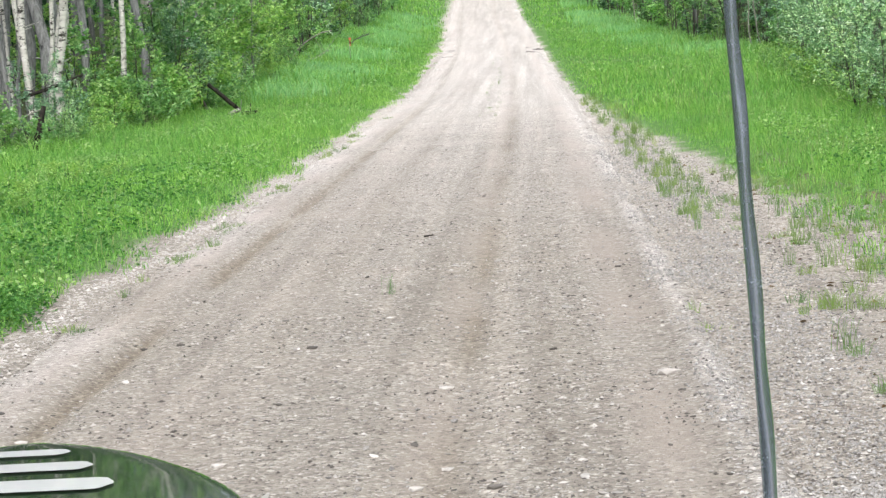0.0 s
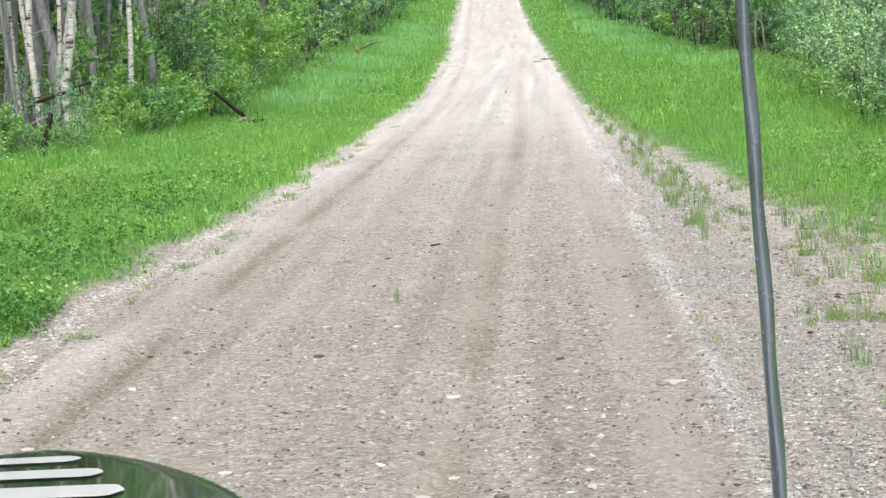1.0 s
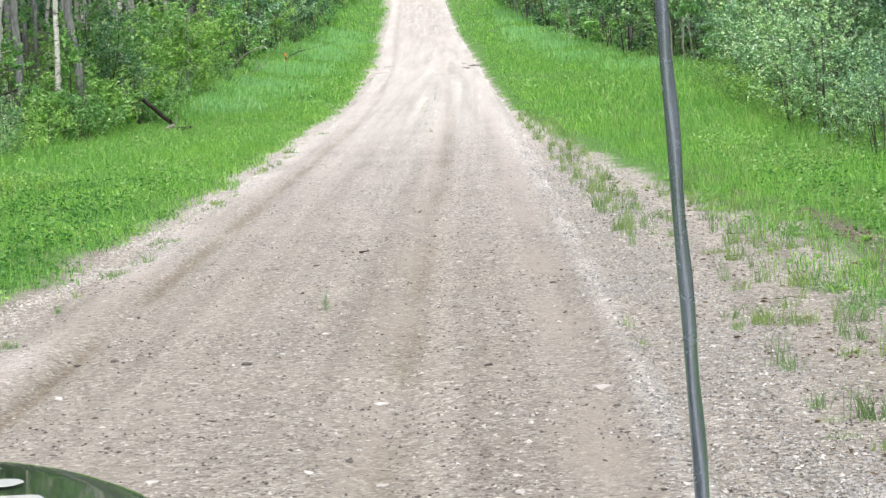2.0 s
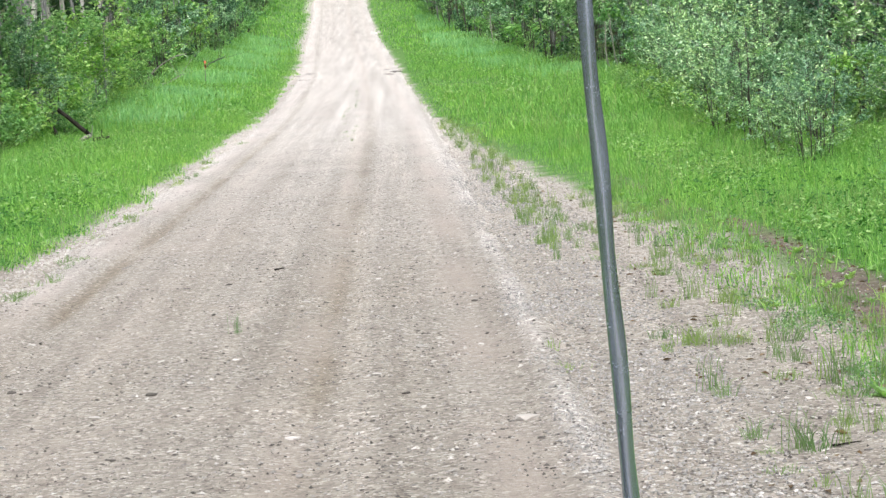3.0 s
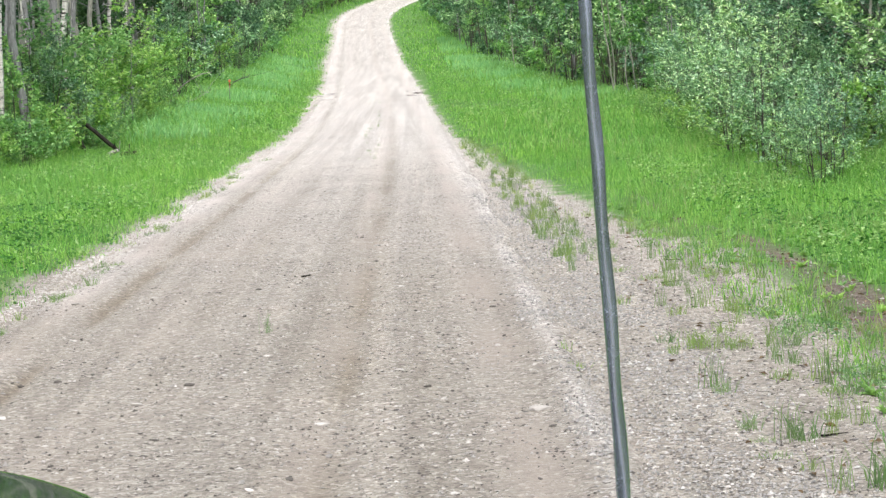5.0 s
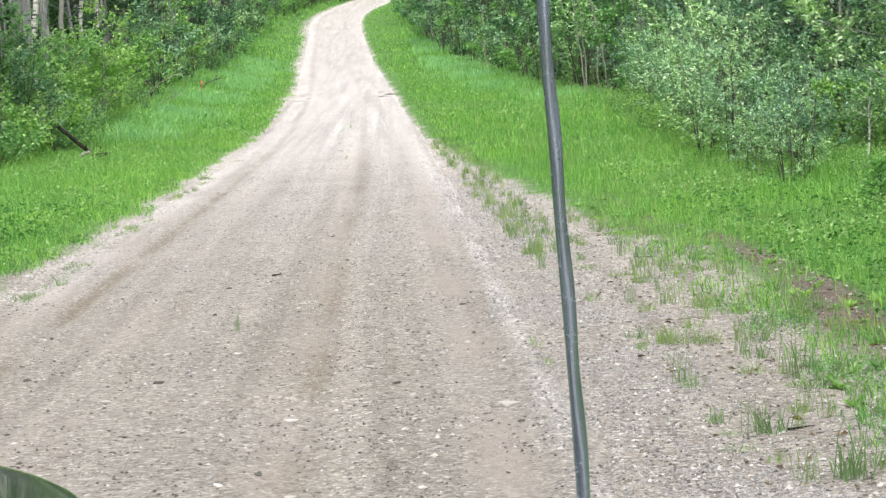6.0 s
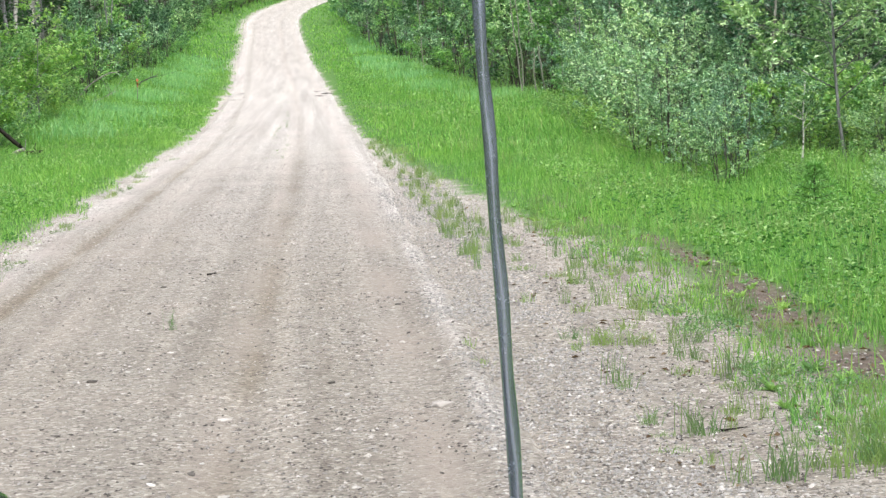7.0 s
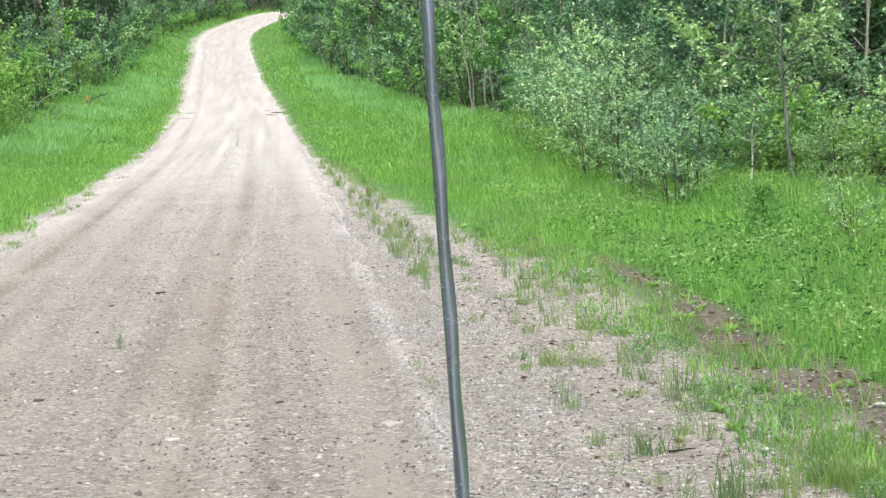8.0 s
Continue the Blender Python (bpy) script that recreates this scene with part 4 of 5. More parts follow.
# the forest behind
for i in range(130):
    y = 26 + 200 * (i / 130) ** 1.1 + hue(-2, 2)
    side = i % 2
    deep = hue(4.5, 15.0) if y < 100 else hue(4.0, 11.0)
    x = float(right_wood(y)) + deep if side else float(left_wood(y)) - deep - (2.0 if y < 60 else 0.0)
    if not side and y < 62 and i % 4:
        continue
    (wood_tree if side or y > 105 else tall_tree).put(i // 2, stand(x, y, some(), hue(0.85, 1.2), hue(1.1, 1.6)))
for i in range(26):
    wood_tree.put(i, stand(-16 + 34 * ((i * 0.618) % 1), 232 + hue(0, 22), some(), hue(0.9, 1.2)))


def far_woods():
    """The closed wall of leaves deep in the forest, all round."""
    rng = np.random.RandomState(15)
    groups, wood = [], Tubes()
    spots = []
    for i in range(420):
        side = i % 3
        if side < 2:
            y = rng.uniform(10, 240)
            x = (float(right_wood(y)) + rng.uniform(14, 24)) if side else (float(left_wood(y)) - rng.uniform(14, 26))
        else:
            x, y = rng.uniform(-40, 60), rng.uniform(255, 285)
        spots.append((x, y))
    for i in range(110):
        a = rng.uniform(0, 2 * np.pi)
        spots.append((30 * np.cos(a) - 1 + (8 if np.cos(a) > 0 else -8), -34 - 14 * abs(np.sin(a)) if np.sin(a) < 0 else rng.uniform(-40, 10)))
    for x, y in spots:
        if abs(x + 1) < 9 and y < 230:
            continue
        z, h = float(ground_height(x, y)), rng.uniform(8, 15)
        wood.add(wander((x, y, z - 0.1), (x + rng.normal() * 0.4, y, z + h), 5, 0.1, rng), rng.uniform(0.08, 0.16), 0.02, 5)
        n = 150
        t = rng.uniform(0.0, 1.0, n)
        r = 2.2 * np.sin(np.pi * np.clip(0.15 + 0.8 * t, 0, 1)) * rng.uniform(0.2, 1.0, n) ** 0.5
        a = rng.uniform(0, 2 * np.pi, n)
        p = np.stack([x + r * np.cos(a), y + r * np.sin(a), z + t * h], 1)
        size = rng.uniform(0.35, 0.7, n)
        groups.append(leaf_arrays(p, rng.normal(size=(n, 3)) + [0, 0, -0.3], size, size * 0.75, rng))
    ob = tagged(new("far_woods"), "deep dark forest behind the edge trees", "forest", kind="stuff")
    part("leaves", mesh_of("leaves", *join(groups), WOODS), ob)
    part("stems", wood.mesh("stems", GREY_BARK), ob)


far_woods()


# birches and grey trunks at the left edge of the wood: foot, a point higher up, thickness
def trunk_tree(name, foot_x, y, up_x, up_z, thick, bark, label, seed, height=11.0, crown=MAPLE):
    rng = np.random.RandomState(seed)
    z = float(ground_height(foot_x, y))
    slope = (up_x - foot_x) / up_z
    wood, branch = Tubes(), Tubes()
    top = np.array([slope * height * 0.8, rng.normal() * 0.3, height])
    line = wander((0, 0, -0.1), top, 20, thick * 0.34, rng)
    wood.add(line, thick * 0.40, thick * 0.12, 10)
    base, way, last = [], [], None
    for t in np.sort(rng.uniform(0.62, 0.98, 12)):
        p = along(line, np.array([t]))[0]
        a, r = rng.uniform(0, 2 * np.pi), rng.uniform(0.8, 2.0)
        limb = wander(p, p + [r * np.cos(a), r * np.sin(a), r * 0.6], 5, 0.08, rng)
        last = branch.add(limb, thick * 0.16, 0.006, 5, last)
        q = along(limb, rng.uniform(0.2, 1, 36)) + rng.normal(size=(36, 3)) * 0.22
        base.append(q), way.append(rng.normal(size=(36, 3)) + [0, 0, -0.3])
    for k in range(3):
        p = along(line, np.array([rng.uniform(0.08, 0.3)]))[0]
        a, r = rng.uniform(0, 2 * np.pi), rng.uniform(0.2, 0.6)
        branch.add(wander(p, p + [r * np.cos(a), r * np.sin(a), r * 0.2], 4, 0.03, rng), thick * 0.08, 0.004, 4, last)
    base, way = np.concatenate(base), np.concatenate(way)
    size = (0.18 if height > 8 else 0.10) * rng.uniform(0.6, 1.3, len(base))
    crown_mesh = mesh_of("crown", *leaf_arrays(base, way, size, size * 0.7, rng), crown)
    ob = plant(name, (wood.mesh("trunk", bark), branch.mesh("branchwork", bark), crown_mesh), label, "tree", "trunks at the edge of the wood")
    ob.matrix_basis = Matrix.Translation((foot_x, y, z))


BIRCHES = ((-10.16, 44.0, -10.49, 2.8, 0.20), (-10.20, 44.5, -10.42, 2.8, 0.15), (-10.08, 45.0, -9.87, 2.8, 0.13), (-10.2, 46.0, -9.94, 2.8, 0.11),
           (-9.85, 44.0, -9.11, 2.73, 0.24), (-9.0, 47.0, -8.82, 2.74, 0.17), (-10.3, 40.0, -9.82, 2.74, 0.16), (-11.6, 52.0, -11.2, 2.8, 0.15), (-9.55, 60.0, -9.1, 2.8, 0.24), (-11.7, 85.0, -11.65, 2.8, 0.24), (-11.35, 86.0, -11.4, 2.8, 0.2), (-10.9, 85.0, -10.85, 2.8, 0.26))
for i, (fx, y, ux, uz, thick) in enumerate(BIRCHES):
    trunk_tree("birch_tree", fx, y, ux, uz, thick, BIRCH, "white-barked birch trunk with dark bands at the wood's edge", 200 + i, 14.0)
GREYS = ((-10.18, 45.4, -10.22, 2.8, 0.34), (-10.7, 46.2, -10.75, 2.8, 0.30), (-11.1, 48.0, -11.0, 2.8, 0.26), (-8.86, 50.0, -8.72, 2.69, 0.27), (-9.75, 47.5, -9.75, 2.8, 0.24),
         (-10.3, 62.0, -10.25, 2.77, 0.24), (-9.95, 62.5, -10.0, 2.8, 0.30), (-9.75, 63.0, -9.7, 2.8, 0.2), (-10.6, 61.0, -10.7, 2.8, 0.22), (-11.0, 42.5, -11.1, 2.8, 0.28), (-12.4, 50.0, -12.3, 2.8, 0.3), (-14.7, 60.0, -14.6, 3.0, 0.3), (-13.4, 56.0, -13.4, 3.0, 0.28),
         (-12.2, 66.0, -12.0, 3.0, 0.22), (-13.0, 72.0, -13.1, 3.0, 0.26))
for i, (fx, y, ux, uz, thick) in enumerate(GREYS):
    trunk_tree("grey_trunk_tree", fx, y, ux, uz, thick, GREY_BARK, "tall grey-barked tree trunk in the shade of the wood", 230 + i, 19.0, WOODS)
for i, (fx, y, ux, uz) in enumerate(((7.2, 76.0, 6.95, 2.2), (8.05, 76.5, 7.75, 1.6), (7.6, 75.0, 7.4, 2.0), (7.35, 78.0, 7.3, 2.0), (8.4, 74.0, 8.2, 2.0), (5.24, 108.0, 5.1, 2.5))):
    trunk_tree("pale_stem_tree", fx, y, ux, uz, 0.07, PALE_BARK, "slender pale stem of a young aspen", 260 + i, 6.0, ASPEN)

for i, (fx, y) in enumerate(((-10.9, 66.0), (-11.3, 68.0), (-11.7, 67.0), (-12.3, 69.5), (-10.5, 69.0), (-11.0, 72.0), (-12.0, 74.0), (-11.5, 78.0), (-13.9, 108.0), (-13.5, 106.0), (-13.1, 109.0), (-12.7, 107.0), (-12.3, 110.0), (-11.8, 112.0))):
    trunk_tree("grey_trunk_tree", fx, y, fx + 0.05, 2.8, 0.26, PALE_BARK, "pale tree trunk standing above the bushes", 750 + i, 16.0, WOODS)
rng = np.random.RandomState(31)
for i in range(20):
    y = hue(43, 62)
    fx = float(left_wood(y)) - hue(0.8, 5.0)
    trunk_tree("grey_trunk_tree" if i % 3 else "birch_tree", fx, y, fx + hue(-0.25, 0.25), 2.8, hue(0.07, 0.17), GREY_BARK if i % 3 else BIRCH,
               "slim grey tree trunk in the shade of the wood" if i % 3 else "slim white birch trunk in the wood", 700 + i, hue(8.5, 14.0), WOODS)

white = plant("birch_sapling", grow("white", 303, 1, 1.45, 0.30, 0.024, 0.08, 150, 0.5, WILLOW, BIRCH, limbs=9, slim=0.5, twigs=1), "thin white birch sapling with few leaves", "tree", "saplings at the forest edge")
white.matrix_basis = stand(6.40, 28.8, 0.8, 1.0, 1.0, 0.05)

# the leaning willow with a visible stem, near the edge of the clearing
lone = plant("willow_tree", grow("lone", 301, 1, 4.6, 1.3, 0.040, 0.10, 5200, 0.22, SALLOW, GREY_BARK, limbs=44, slim=0.5), "small crooked willow tree with an open leafy crown", "tree", "saplings at the forest edge")
lone.matrix_basis = stand(7.50, 30.5, 0.6, 1.0, 1.0, -0.06)


def spruce(seed, height, wide):
    """A young spruce: a stem with whorls of drooping needled twigs."""
    rng = np.random.RandomState(seed)
    wood, limbs, base, way = Tubes(), Tubes(), [], []
    line = wander((0, 0, -0.05), (0.02, 0, height), 6, 0.01, rng)
    wood.add(line, 0.02, 0.004, 6)
    for t in np.linspace(0.06, 0.95, 8):
        p = along(line, np.array([t]))[0]
        for a in np.arange(6) * 1.047 + rng.uniform(0, 1):
            r = wide * (1.05 - t) * rng.uniform(0.8, 1.15)
            limb = wander(p, p + [r * np.cos(a), r * np.sin(a), r * 0.25], 4, 0.01, rng)
            limbs.add(limb, 0.006, 0.002, 3)
            n = 26
            q = along(limb, rng.uniform(0.1, 1, n))
            base.append(q)
            way.append(unit_rows(np.tile(limb[-1] - limb[0], (n, 1))) * 0.8 + rng.normal(size=(n, 3)) * 0.55)
    base, way = np.concatenate(base), np.concatenate(way)
    return wood.mesh("trunk", BROWN_BARK), limbs.mesh("branchwork", BROWN_BARK), mesh_of("crown", *leaf_arrays(base, way, 0.09, 0.016, rng), NEEDLE)


small_spruce = plant("spruce_seedling", spruce(311, 0.62, 0.46), "small green spruce seedling in the grass", "tree", "")
small_spruce.matrix_basis = stand(5.36, 23.3, 0.4)


# ---- dead wood, stakes and litter ----
def log(name, start, end, r0, r1, material, label, seed, stubs=3, category="log"):
    rng = np.random.RandomState(seed)
    start, end = np.array(start, float), np.array(end, float)
    root = tagged(new(name), label, category, "dead wood beside the road")
    root.location = start
    t = Tubes()
    line = wander((0, 0, 0), end - start, 9, np.linalg.norm(end - start) * 0.012, rng)
    t.add(line, r0, r1, 8)
    part("stem", t.mesh("stem", material), root)
    for k in range(stubs):
        s = Tubes()
        p = along(line, np.array([rng.uniform(0.2, 0.95)]))[0]
        d = rng.normal(size=3) * 0.5 + [0, 0, 0.4]
        s.add(wander(p, p + d * np.linalg.norm(end - start) * 0.16, 4, 0.01, rng), r1 * 0.6, r1 * 0.15, 5)
        part("stub", s.mesh("stub", material), root)
    return root


def gz(x, y, up=0.0):
    return (x, y, float(ground_height(x, y)) + up)


log("leaning_log", gz(-7.00, 52.1, 0.02), (-7.83, 52.1, 0.80), 0.055, 0.045, DEAD_WOOD, "charred black log leaning out of the grass", 401)
log("leaning_log", gz(-7.69, 51.5, 0.0), (-8.00, 51.5, 0.63), 0.06, 0.035, DEAD_WOOD, "charred black stub leaning in the grass", 402, 1)
log("dead_snag", gz(-9.02, 38.6, -0.05), (-8.76, 38.7, 0.86), 0.075, 0.045, DEAD_WOOD, "black broken snag among the bushes", 403, 4)
log("fallen_branch", gz(-9.95, 42.0, 1.0), (-8.70, 42.0, 1.33), 0.04, 0.022, DEAD_WOOD, "dark dead branch caught in the bushes", 404, 3, "branch")
log("fallen_branch", gz(-9.9, 40.6, 0.55), (-9.3, 40.7, 0.74), 0.022, 0.012, GREY_WOOD, "pale weathered branch in the bushes", 405, 2, "branch")
log("fallen_branch", gz(-7.60, 86.0, 0.05), gz(-7.15, 97.0, 0.45), 0.03, 0.014, BROWN_BARK, "bare fallen branch at the forest edge", 406, 6, "branch")
log("fallen_branch", gz(-7.85, 75.0, 0.08), gz(-7.62, 86.0, 0.22), 0.035, 0.018, GREY_WOOD, "pale fallen branch lying along the grass", 407, 5, "branch")
log("cut_wood", gz(-6.62, 49.0, 0.12), gz(-6.25, 49.05, 0.14), 0.05, 0.04, DEAD_WOOD, "short black piece of wood in the grass", 408, 4)
log("cut_wood", gz(-6.9, 49.0, 0.10), gz(-6.66, 48.9, 0.22), 0.05, 0.04, GREY_WOOD, "short grey piece of wood in the grass", 409, 1)

log("dead_stick", gz(-6.42, 49.0, 0.0), (-6.40, 49.0, 0.36), 0.018, 0.010, DEAD_WOOD, "thin dark stick standing in the grass", 411, 1, "stick")
log("dead_stick", gz(-6.72, 49.4, 0.0), (-6.66, 49.4, 0.44), 0.014, 0.008, GREY_WOOD, "thin grey stick standing in the grass", 412, 1, "stick")
bow = tagged(new("bent_sapling"), "bare grey sapling bent over in an arch", "branch", "dead wood beside the road")
bow.location = gz(-8.72, 75.0)
arch = Tubes()
arch.add([(-0.16, 0, -0.45), (0.02, 0.05, -0.28), (0.33, 0.1, 0.24), (0.63, 0.1, 0.65), (0.93, 0.0, 0.90), (1.23, 0.0, 1.08), (1.56, -0.1, 1.22), (1.91, -0.1, 1.27)], 0.030, 0.014, 6)
part("stem", arch.mesh("stem", GREY_WOOD), bow)


def stake(x, y, height, ribbon):
    root = tagged(new("survey_stake"), "thin wooden survey stake with an orange ribbon" if ribbon else "short white marker post in the grass", "stake", "stakes along the verge")
    root.location = gz(x, y)
    bm = bmesh.new()
    bmesh.ops.create_cone(bm, cap_ends=True, segments=8, radius1=0.014, radius2=0.012, depth=height, matrix=Matrix.Translation((0, 0, height / 2 - 0.05)))
    part("post", bm_mesh("post", bm, GREY_WOOD if ribbon else WHITE_POST), root)
    if ribbon:
        bm = bmesh.new()
        rows = [[bm.verts.new((0.022 + 0.05 * math.sin(k * 1.3 + 0.5) * w, 0.06 * w - 0.03 + 0.02 * math.cos(k), height - 0.08 - k * 0.062)) for w in (-1, 0, 1)] for k in range(6)]
        for a, b in zip(rows, rows[1:]):
            for j in range(2):
                bm.faces.new((a[j], a[j + 1], b[j + 1], b[j]))
        bmesh.ops.solidify(bm, geom=bm.faces[:], thickness=0.004)
        part("ribbon", bm_mesh("ribbon", bm, ORANGE), root, "orange plastic ribbon")
    return root


stake(-9.32, 97.0, 0.75, True)
stake(-6.83, 82.0, 0.95, True)
stake(-9.2, 137.0, 0.75, False)

# ---- single tufts on the gravel ----
def tuft_mesh(seed, blades, height, width, spread, lean=0.7):
    """Grass blades that rise from one flat mat of roots."""
    rng = np.random.RandomState(seed)
    p = rng.normal(size=(blades, 3)) * [spread, spread, 0]
    p = p[np.argsort(np.arctan2(p[:, 1], p[:, 0]))]
    v, f, n = blade_arrays(p, height * rng.uniform(0.45, 1.1, blades), width, lean, rng)
    ring = np.arange(blades) * 5
    mat = np.stack([np.full(blades, len(v)), ring, np.roll(ring, -1)], 1)
    return mesh_of("blades", np.concatenate([v, [[0, 0, -0.012]]]), np.concatenate([f, mat.ravel()]), np.concatenate([n, np.full(blades, 3)]), TUFT)


def rosette_mesh(seed, count, size):
    """A weed's leaves, all from one crown."""
    rng = np.random.RandomState(seed)
    a = rng.uniform(0, 2 * np.pi, count)
    way = np.stack([np.cos(a), np.sin(a), rng.uniform(0.2, 1.3, count)], 1)
    v, f, n = leaf_arrays(np.zeros((count, 3)), way, size * rng.uniform(0.5, 1.2, count), size * 0.36, rng)
    f = np.where(f % 4 == 0, 0, f)
    return mesh_of("leaves", v, f, n, WEED)


TUFTS = [tuft_mesh(501, 36, 0.17, 0.0055, 0.035, 1.0), tuft_mesh(502, 20, 0.26, 0.0045, 0.03, 0.6), tuft_mesh(503, 60, 0.11, 0.0055, 0.08, 1.1),
         tuft_mesh(504, 110, 0.22, 0.006, 0.10, 0.8), tuft_mesh(505, 14, 0.11, 0.005, 0.03, 0.9)]
ROSETTES = [rosette_mesh(511, 12, 0.09), rosette_mesh(512, 18, 0.065)]


FAR_TUFTS = []


def put_tuft(k, x, y, size=1.0):
    if y > 23:
        a = some()
        co = np.empty(len(TUFTS[k].vertices) * 3)
        TUFTS[k].vertices.foreach_get("co", co)
        co = co.reshape(-1, 3) * size
        turned = np.stack([co[:, 0] * math.cos(a) - co[:, 1] * math.sin(a), co[:, 0] * math.sin(a) + co[:, 1] * math.cos(a), co[:, 2]], 1)
        at = np.array([x, y, float(surface(x, y)) - 0.012])
        FAR_TUFTS.append((turned + at, np.array([i for f in TUFTS[k].polygons for i in f.vertices]), np.array([len(f.vertices) for f in TUFTS[k].polygons])))
        return
    ob = tagged(new("grass_tuft", TUFTS[k]), ("small green grass tuft", "thin upright green grass tuft", "low spreading grass tuft", "thick tall green grass tuft", "tiny grass sprout")[k] + " growing out of the gravel", "grass tuft", "tufts on the shoulder")
    ob.matrix_world = Matrix.Translation((x, y, float(surface(x, y)) - 0.012)) @ Euler((0, 0, some())).to_matrix().to_4x4() @ Matrix.Scale(size, 4)


for k, x, y, size in ((1, -1.10, 15.5, 0.75), (3, 1.79, 13.93, 0.75), (0, 1.86, 10.56, 1.15), (1, 1.80, 10.60, 1.0), (1, 1.65, 12.23, 1.1), (0, 1.68, 11.99, 0.8), (0, 1.63, 14.23, 0.8), (4, 1.61, 13.64, 0.9), (3, 2.03, 13.8, 0.6), (1, 2.17, 13.19, 1.0),
                      (0, 2.36, 13.69, 1.0), (2, 2.10, 12.44, 0.8), (1, 2.30, 12.15, 1.2), (1, 2.27, 12.3, 1.0), (1, 2.14, 11.13, 0.8), (1, 1.98, 9.23, 1.3), (0, 2.0, 9.3, 1.2), (0, 1.65, 10.89, 0.8), (2, 1.65, 10.53, 0.5), (4, 1.75, 9.71, 1.0),
                      (2, 1.63, 10.04, 0.6), (0, 1.84, 15.5, 0.8), (1, 1.80, 16.08, 0.8), (0, 1.54, 16.37, 0.7), (1, 2.1, 19.5, 1.0), (0, 1.86, 20.9, 1.0), (3, 2.26, 15.53, 0.75), (1, 2.22, 9.17, 1.3), (0, 2.2, 9.4, 1.0), (1, 1.79, 9.27, 0.9),
                      (4, 1.60, 13.64, 1.0), (4, 0.93, 13.9, 0.9), (2, 0.95, 13.2, 0.6), (4, -3.22, 17.3, 1.2), (0, -3.2, 16.5, 0.6), (4, -3.35, 13.0, 1.0), (2, 1.95, 17.9, 0.8), (0, 2.0, 17.2, 0.9), (2, 1.72, 18.6, 0.8), (0, 2.05, 14.6, 0.8)):
    put_tuft(k, x, y, size)
for i in range(250):
    y = 19.8 + 30 * (i / 250) ** 1.1 + hue(-0.9, 0.9)
    x = hue(1.15, 1.75) + 0.12 * max(0.0, min(1.0, (30 - y) / 8)) - max(0.0, (y - 36) * 0.014)
    put_tuft((0, 1, 1, 1, 4)[i % 5], x, y, hue(0.45, 1.05))
for i in range(130):
    y = 9.4 + 17.6 * hue(0, 1) ** 1.2
    x = float(right_turf(y)) + hue(-0.28, 0.75)
    put_tuft((4, 0, 2, 1, 1)[i % 5], x, y, hue(0.5, 1.0))
for i in range(26):
    y = 8.7 + 3.4 * hue(0, 1)
    put_tuft((3, 1, 0, 1)[i % 4], float(right_turf(y)) + hue(0.06, 0.55), y, hue(0.5, 0.85))
for i in range(40):
    y = hue(14, 45)
    put_tuft((4, 2, 0)[i % 3], -3.16 + hue(-0.12, 0.16), y, hue(0.5, 0.95))
for i in range(44):
    y = hue(42, 84)
    put_tuft((4, 2, 4, 1)[i % 4], float(road_mid(y)) + 0.16 + hue(-0.2, 0.2), y, hue(0.3, 0.5))
for i in range(110):
    y = hue(9.5, 28)
    x = float(right_turf(y)) + hue(0.05, 1.6)
    ob = tagged(new("leafy_weed", ROSETTES[i % 2]), "low broad-leaved green weed on the shoulder", "weed", "weeds on the shoulder")
    ob.matrix_world = Matrix.Translation((x, y, float(surface(x, y)))) @ Euler((0, 0, some())).to_matrix().to_4x4() @ Matrix.Scale(hue(0.6, 1.3), 4)

tagged(new("shoulder_tufts", mesh_of("shoulder_tufts", *join(FAR_TUFTS), TUFT)), "thin green grass tufts scattered along the gravel edge", "grass", kind="stuff")

rng2 = np.random.RandomState(19)
p = scatter(2200, 1.3, 4.6, 9, 30, rng2, lambda x, y: 0.16 * bare_gravel(x, y) * (x > 1.5) + soil_strip(x, y), 1.2)
p[:, 2] += 0.018
flat = leaf_arrays(p, rng2.normal(size=p.shape) * [1, 1, 0.12], 0.05 * rng2.uniform(0.5, 1.6, len(p)), 0.028, rng2)
tagged(new("leaf_litter", mesh_of("leaf_litter", *flat, DRY)), "dry brown leaves and chips on bare soil", "litter", kind="stuff")


def twig(x, y, length, turn, thick, material=DEAD_WOOD, label="thin dark twig lying on the gravel"):
    ob = tagged(new("twig"), label, "twig", "twigs on the ground")
    ob.matrix_basis = Matrix.Translation((x, y, float(surface(x, y)) + thick * 0.8)) @ Euler((0, 0, turn)).to_matrix().to_4x4()
    t = Tubes()
    t.add(wander((-length / 2, 0, 0), (length / 2, 0, thick), 6, length * 0.03, rng2), thick, thick * 0.4, 5)
    part("stem", t.mesh("stem", material), ob)


for x, y, length, turn, thick in ((1.57, 12.05, 0.22, 0.1, 0.003), (-1.01, 19.5, 0.09, 0.0, 0.010), (2.1, 15.0, 0.2, 0.4, 0.003), (1.36, 12.0, 0.14, -0.2, 0.003), (2.02, 10.6, 0.14, 0.15, 0.006),
                                  (2.05, 17.5, 0.18, 0.3, 0.004), (2.3, 19.2, 0.2, -0.4, 0.005), (2.75, 14.6, 0.2, 1.0, 0.005)):
    twig(x, y, length, turn, thick)
for i in range(14):
    y = hue(86, 92)
    twig(float(road_mid(y)) + (1.6 if i % 3 else -1.9) + hue(-0.35, 0.5), y, hue(0.2, 0.5), hue(-0.5, 0.5), 0.009, BROWN_BARK, "broken twig washed to the road's edge")

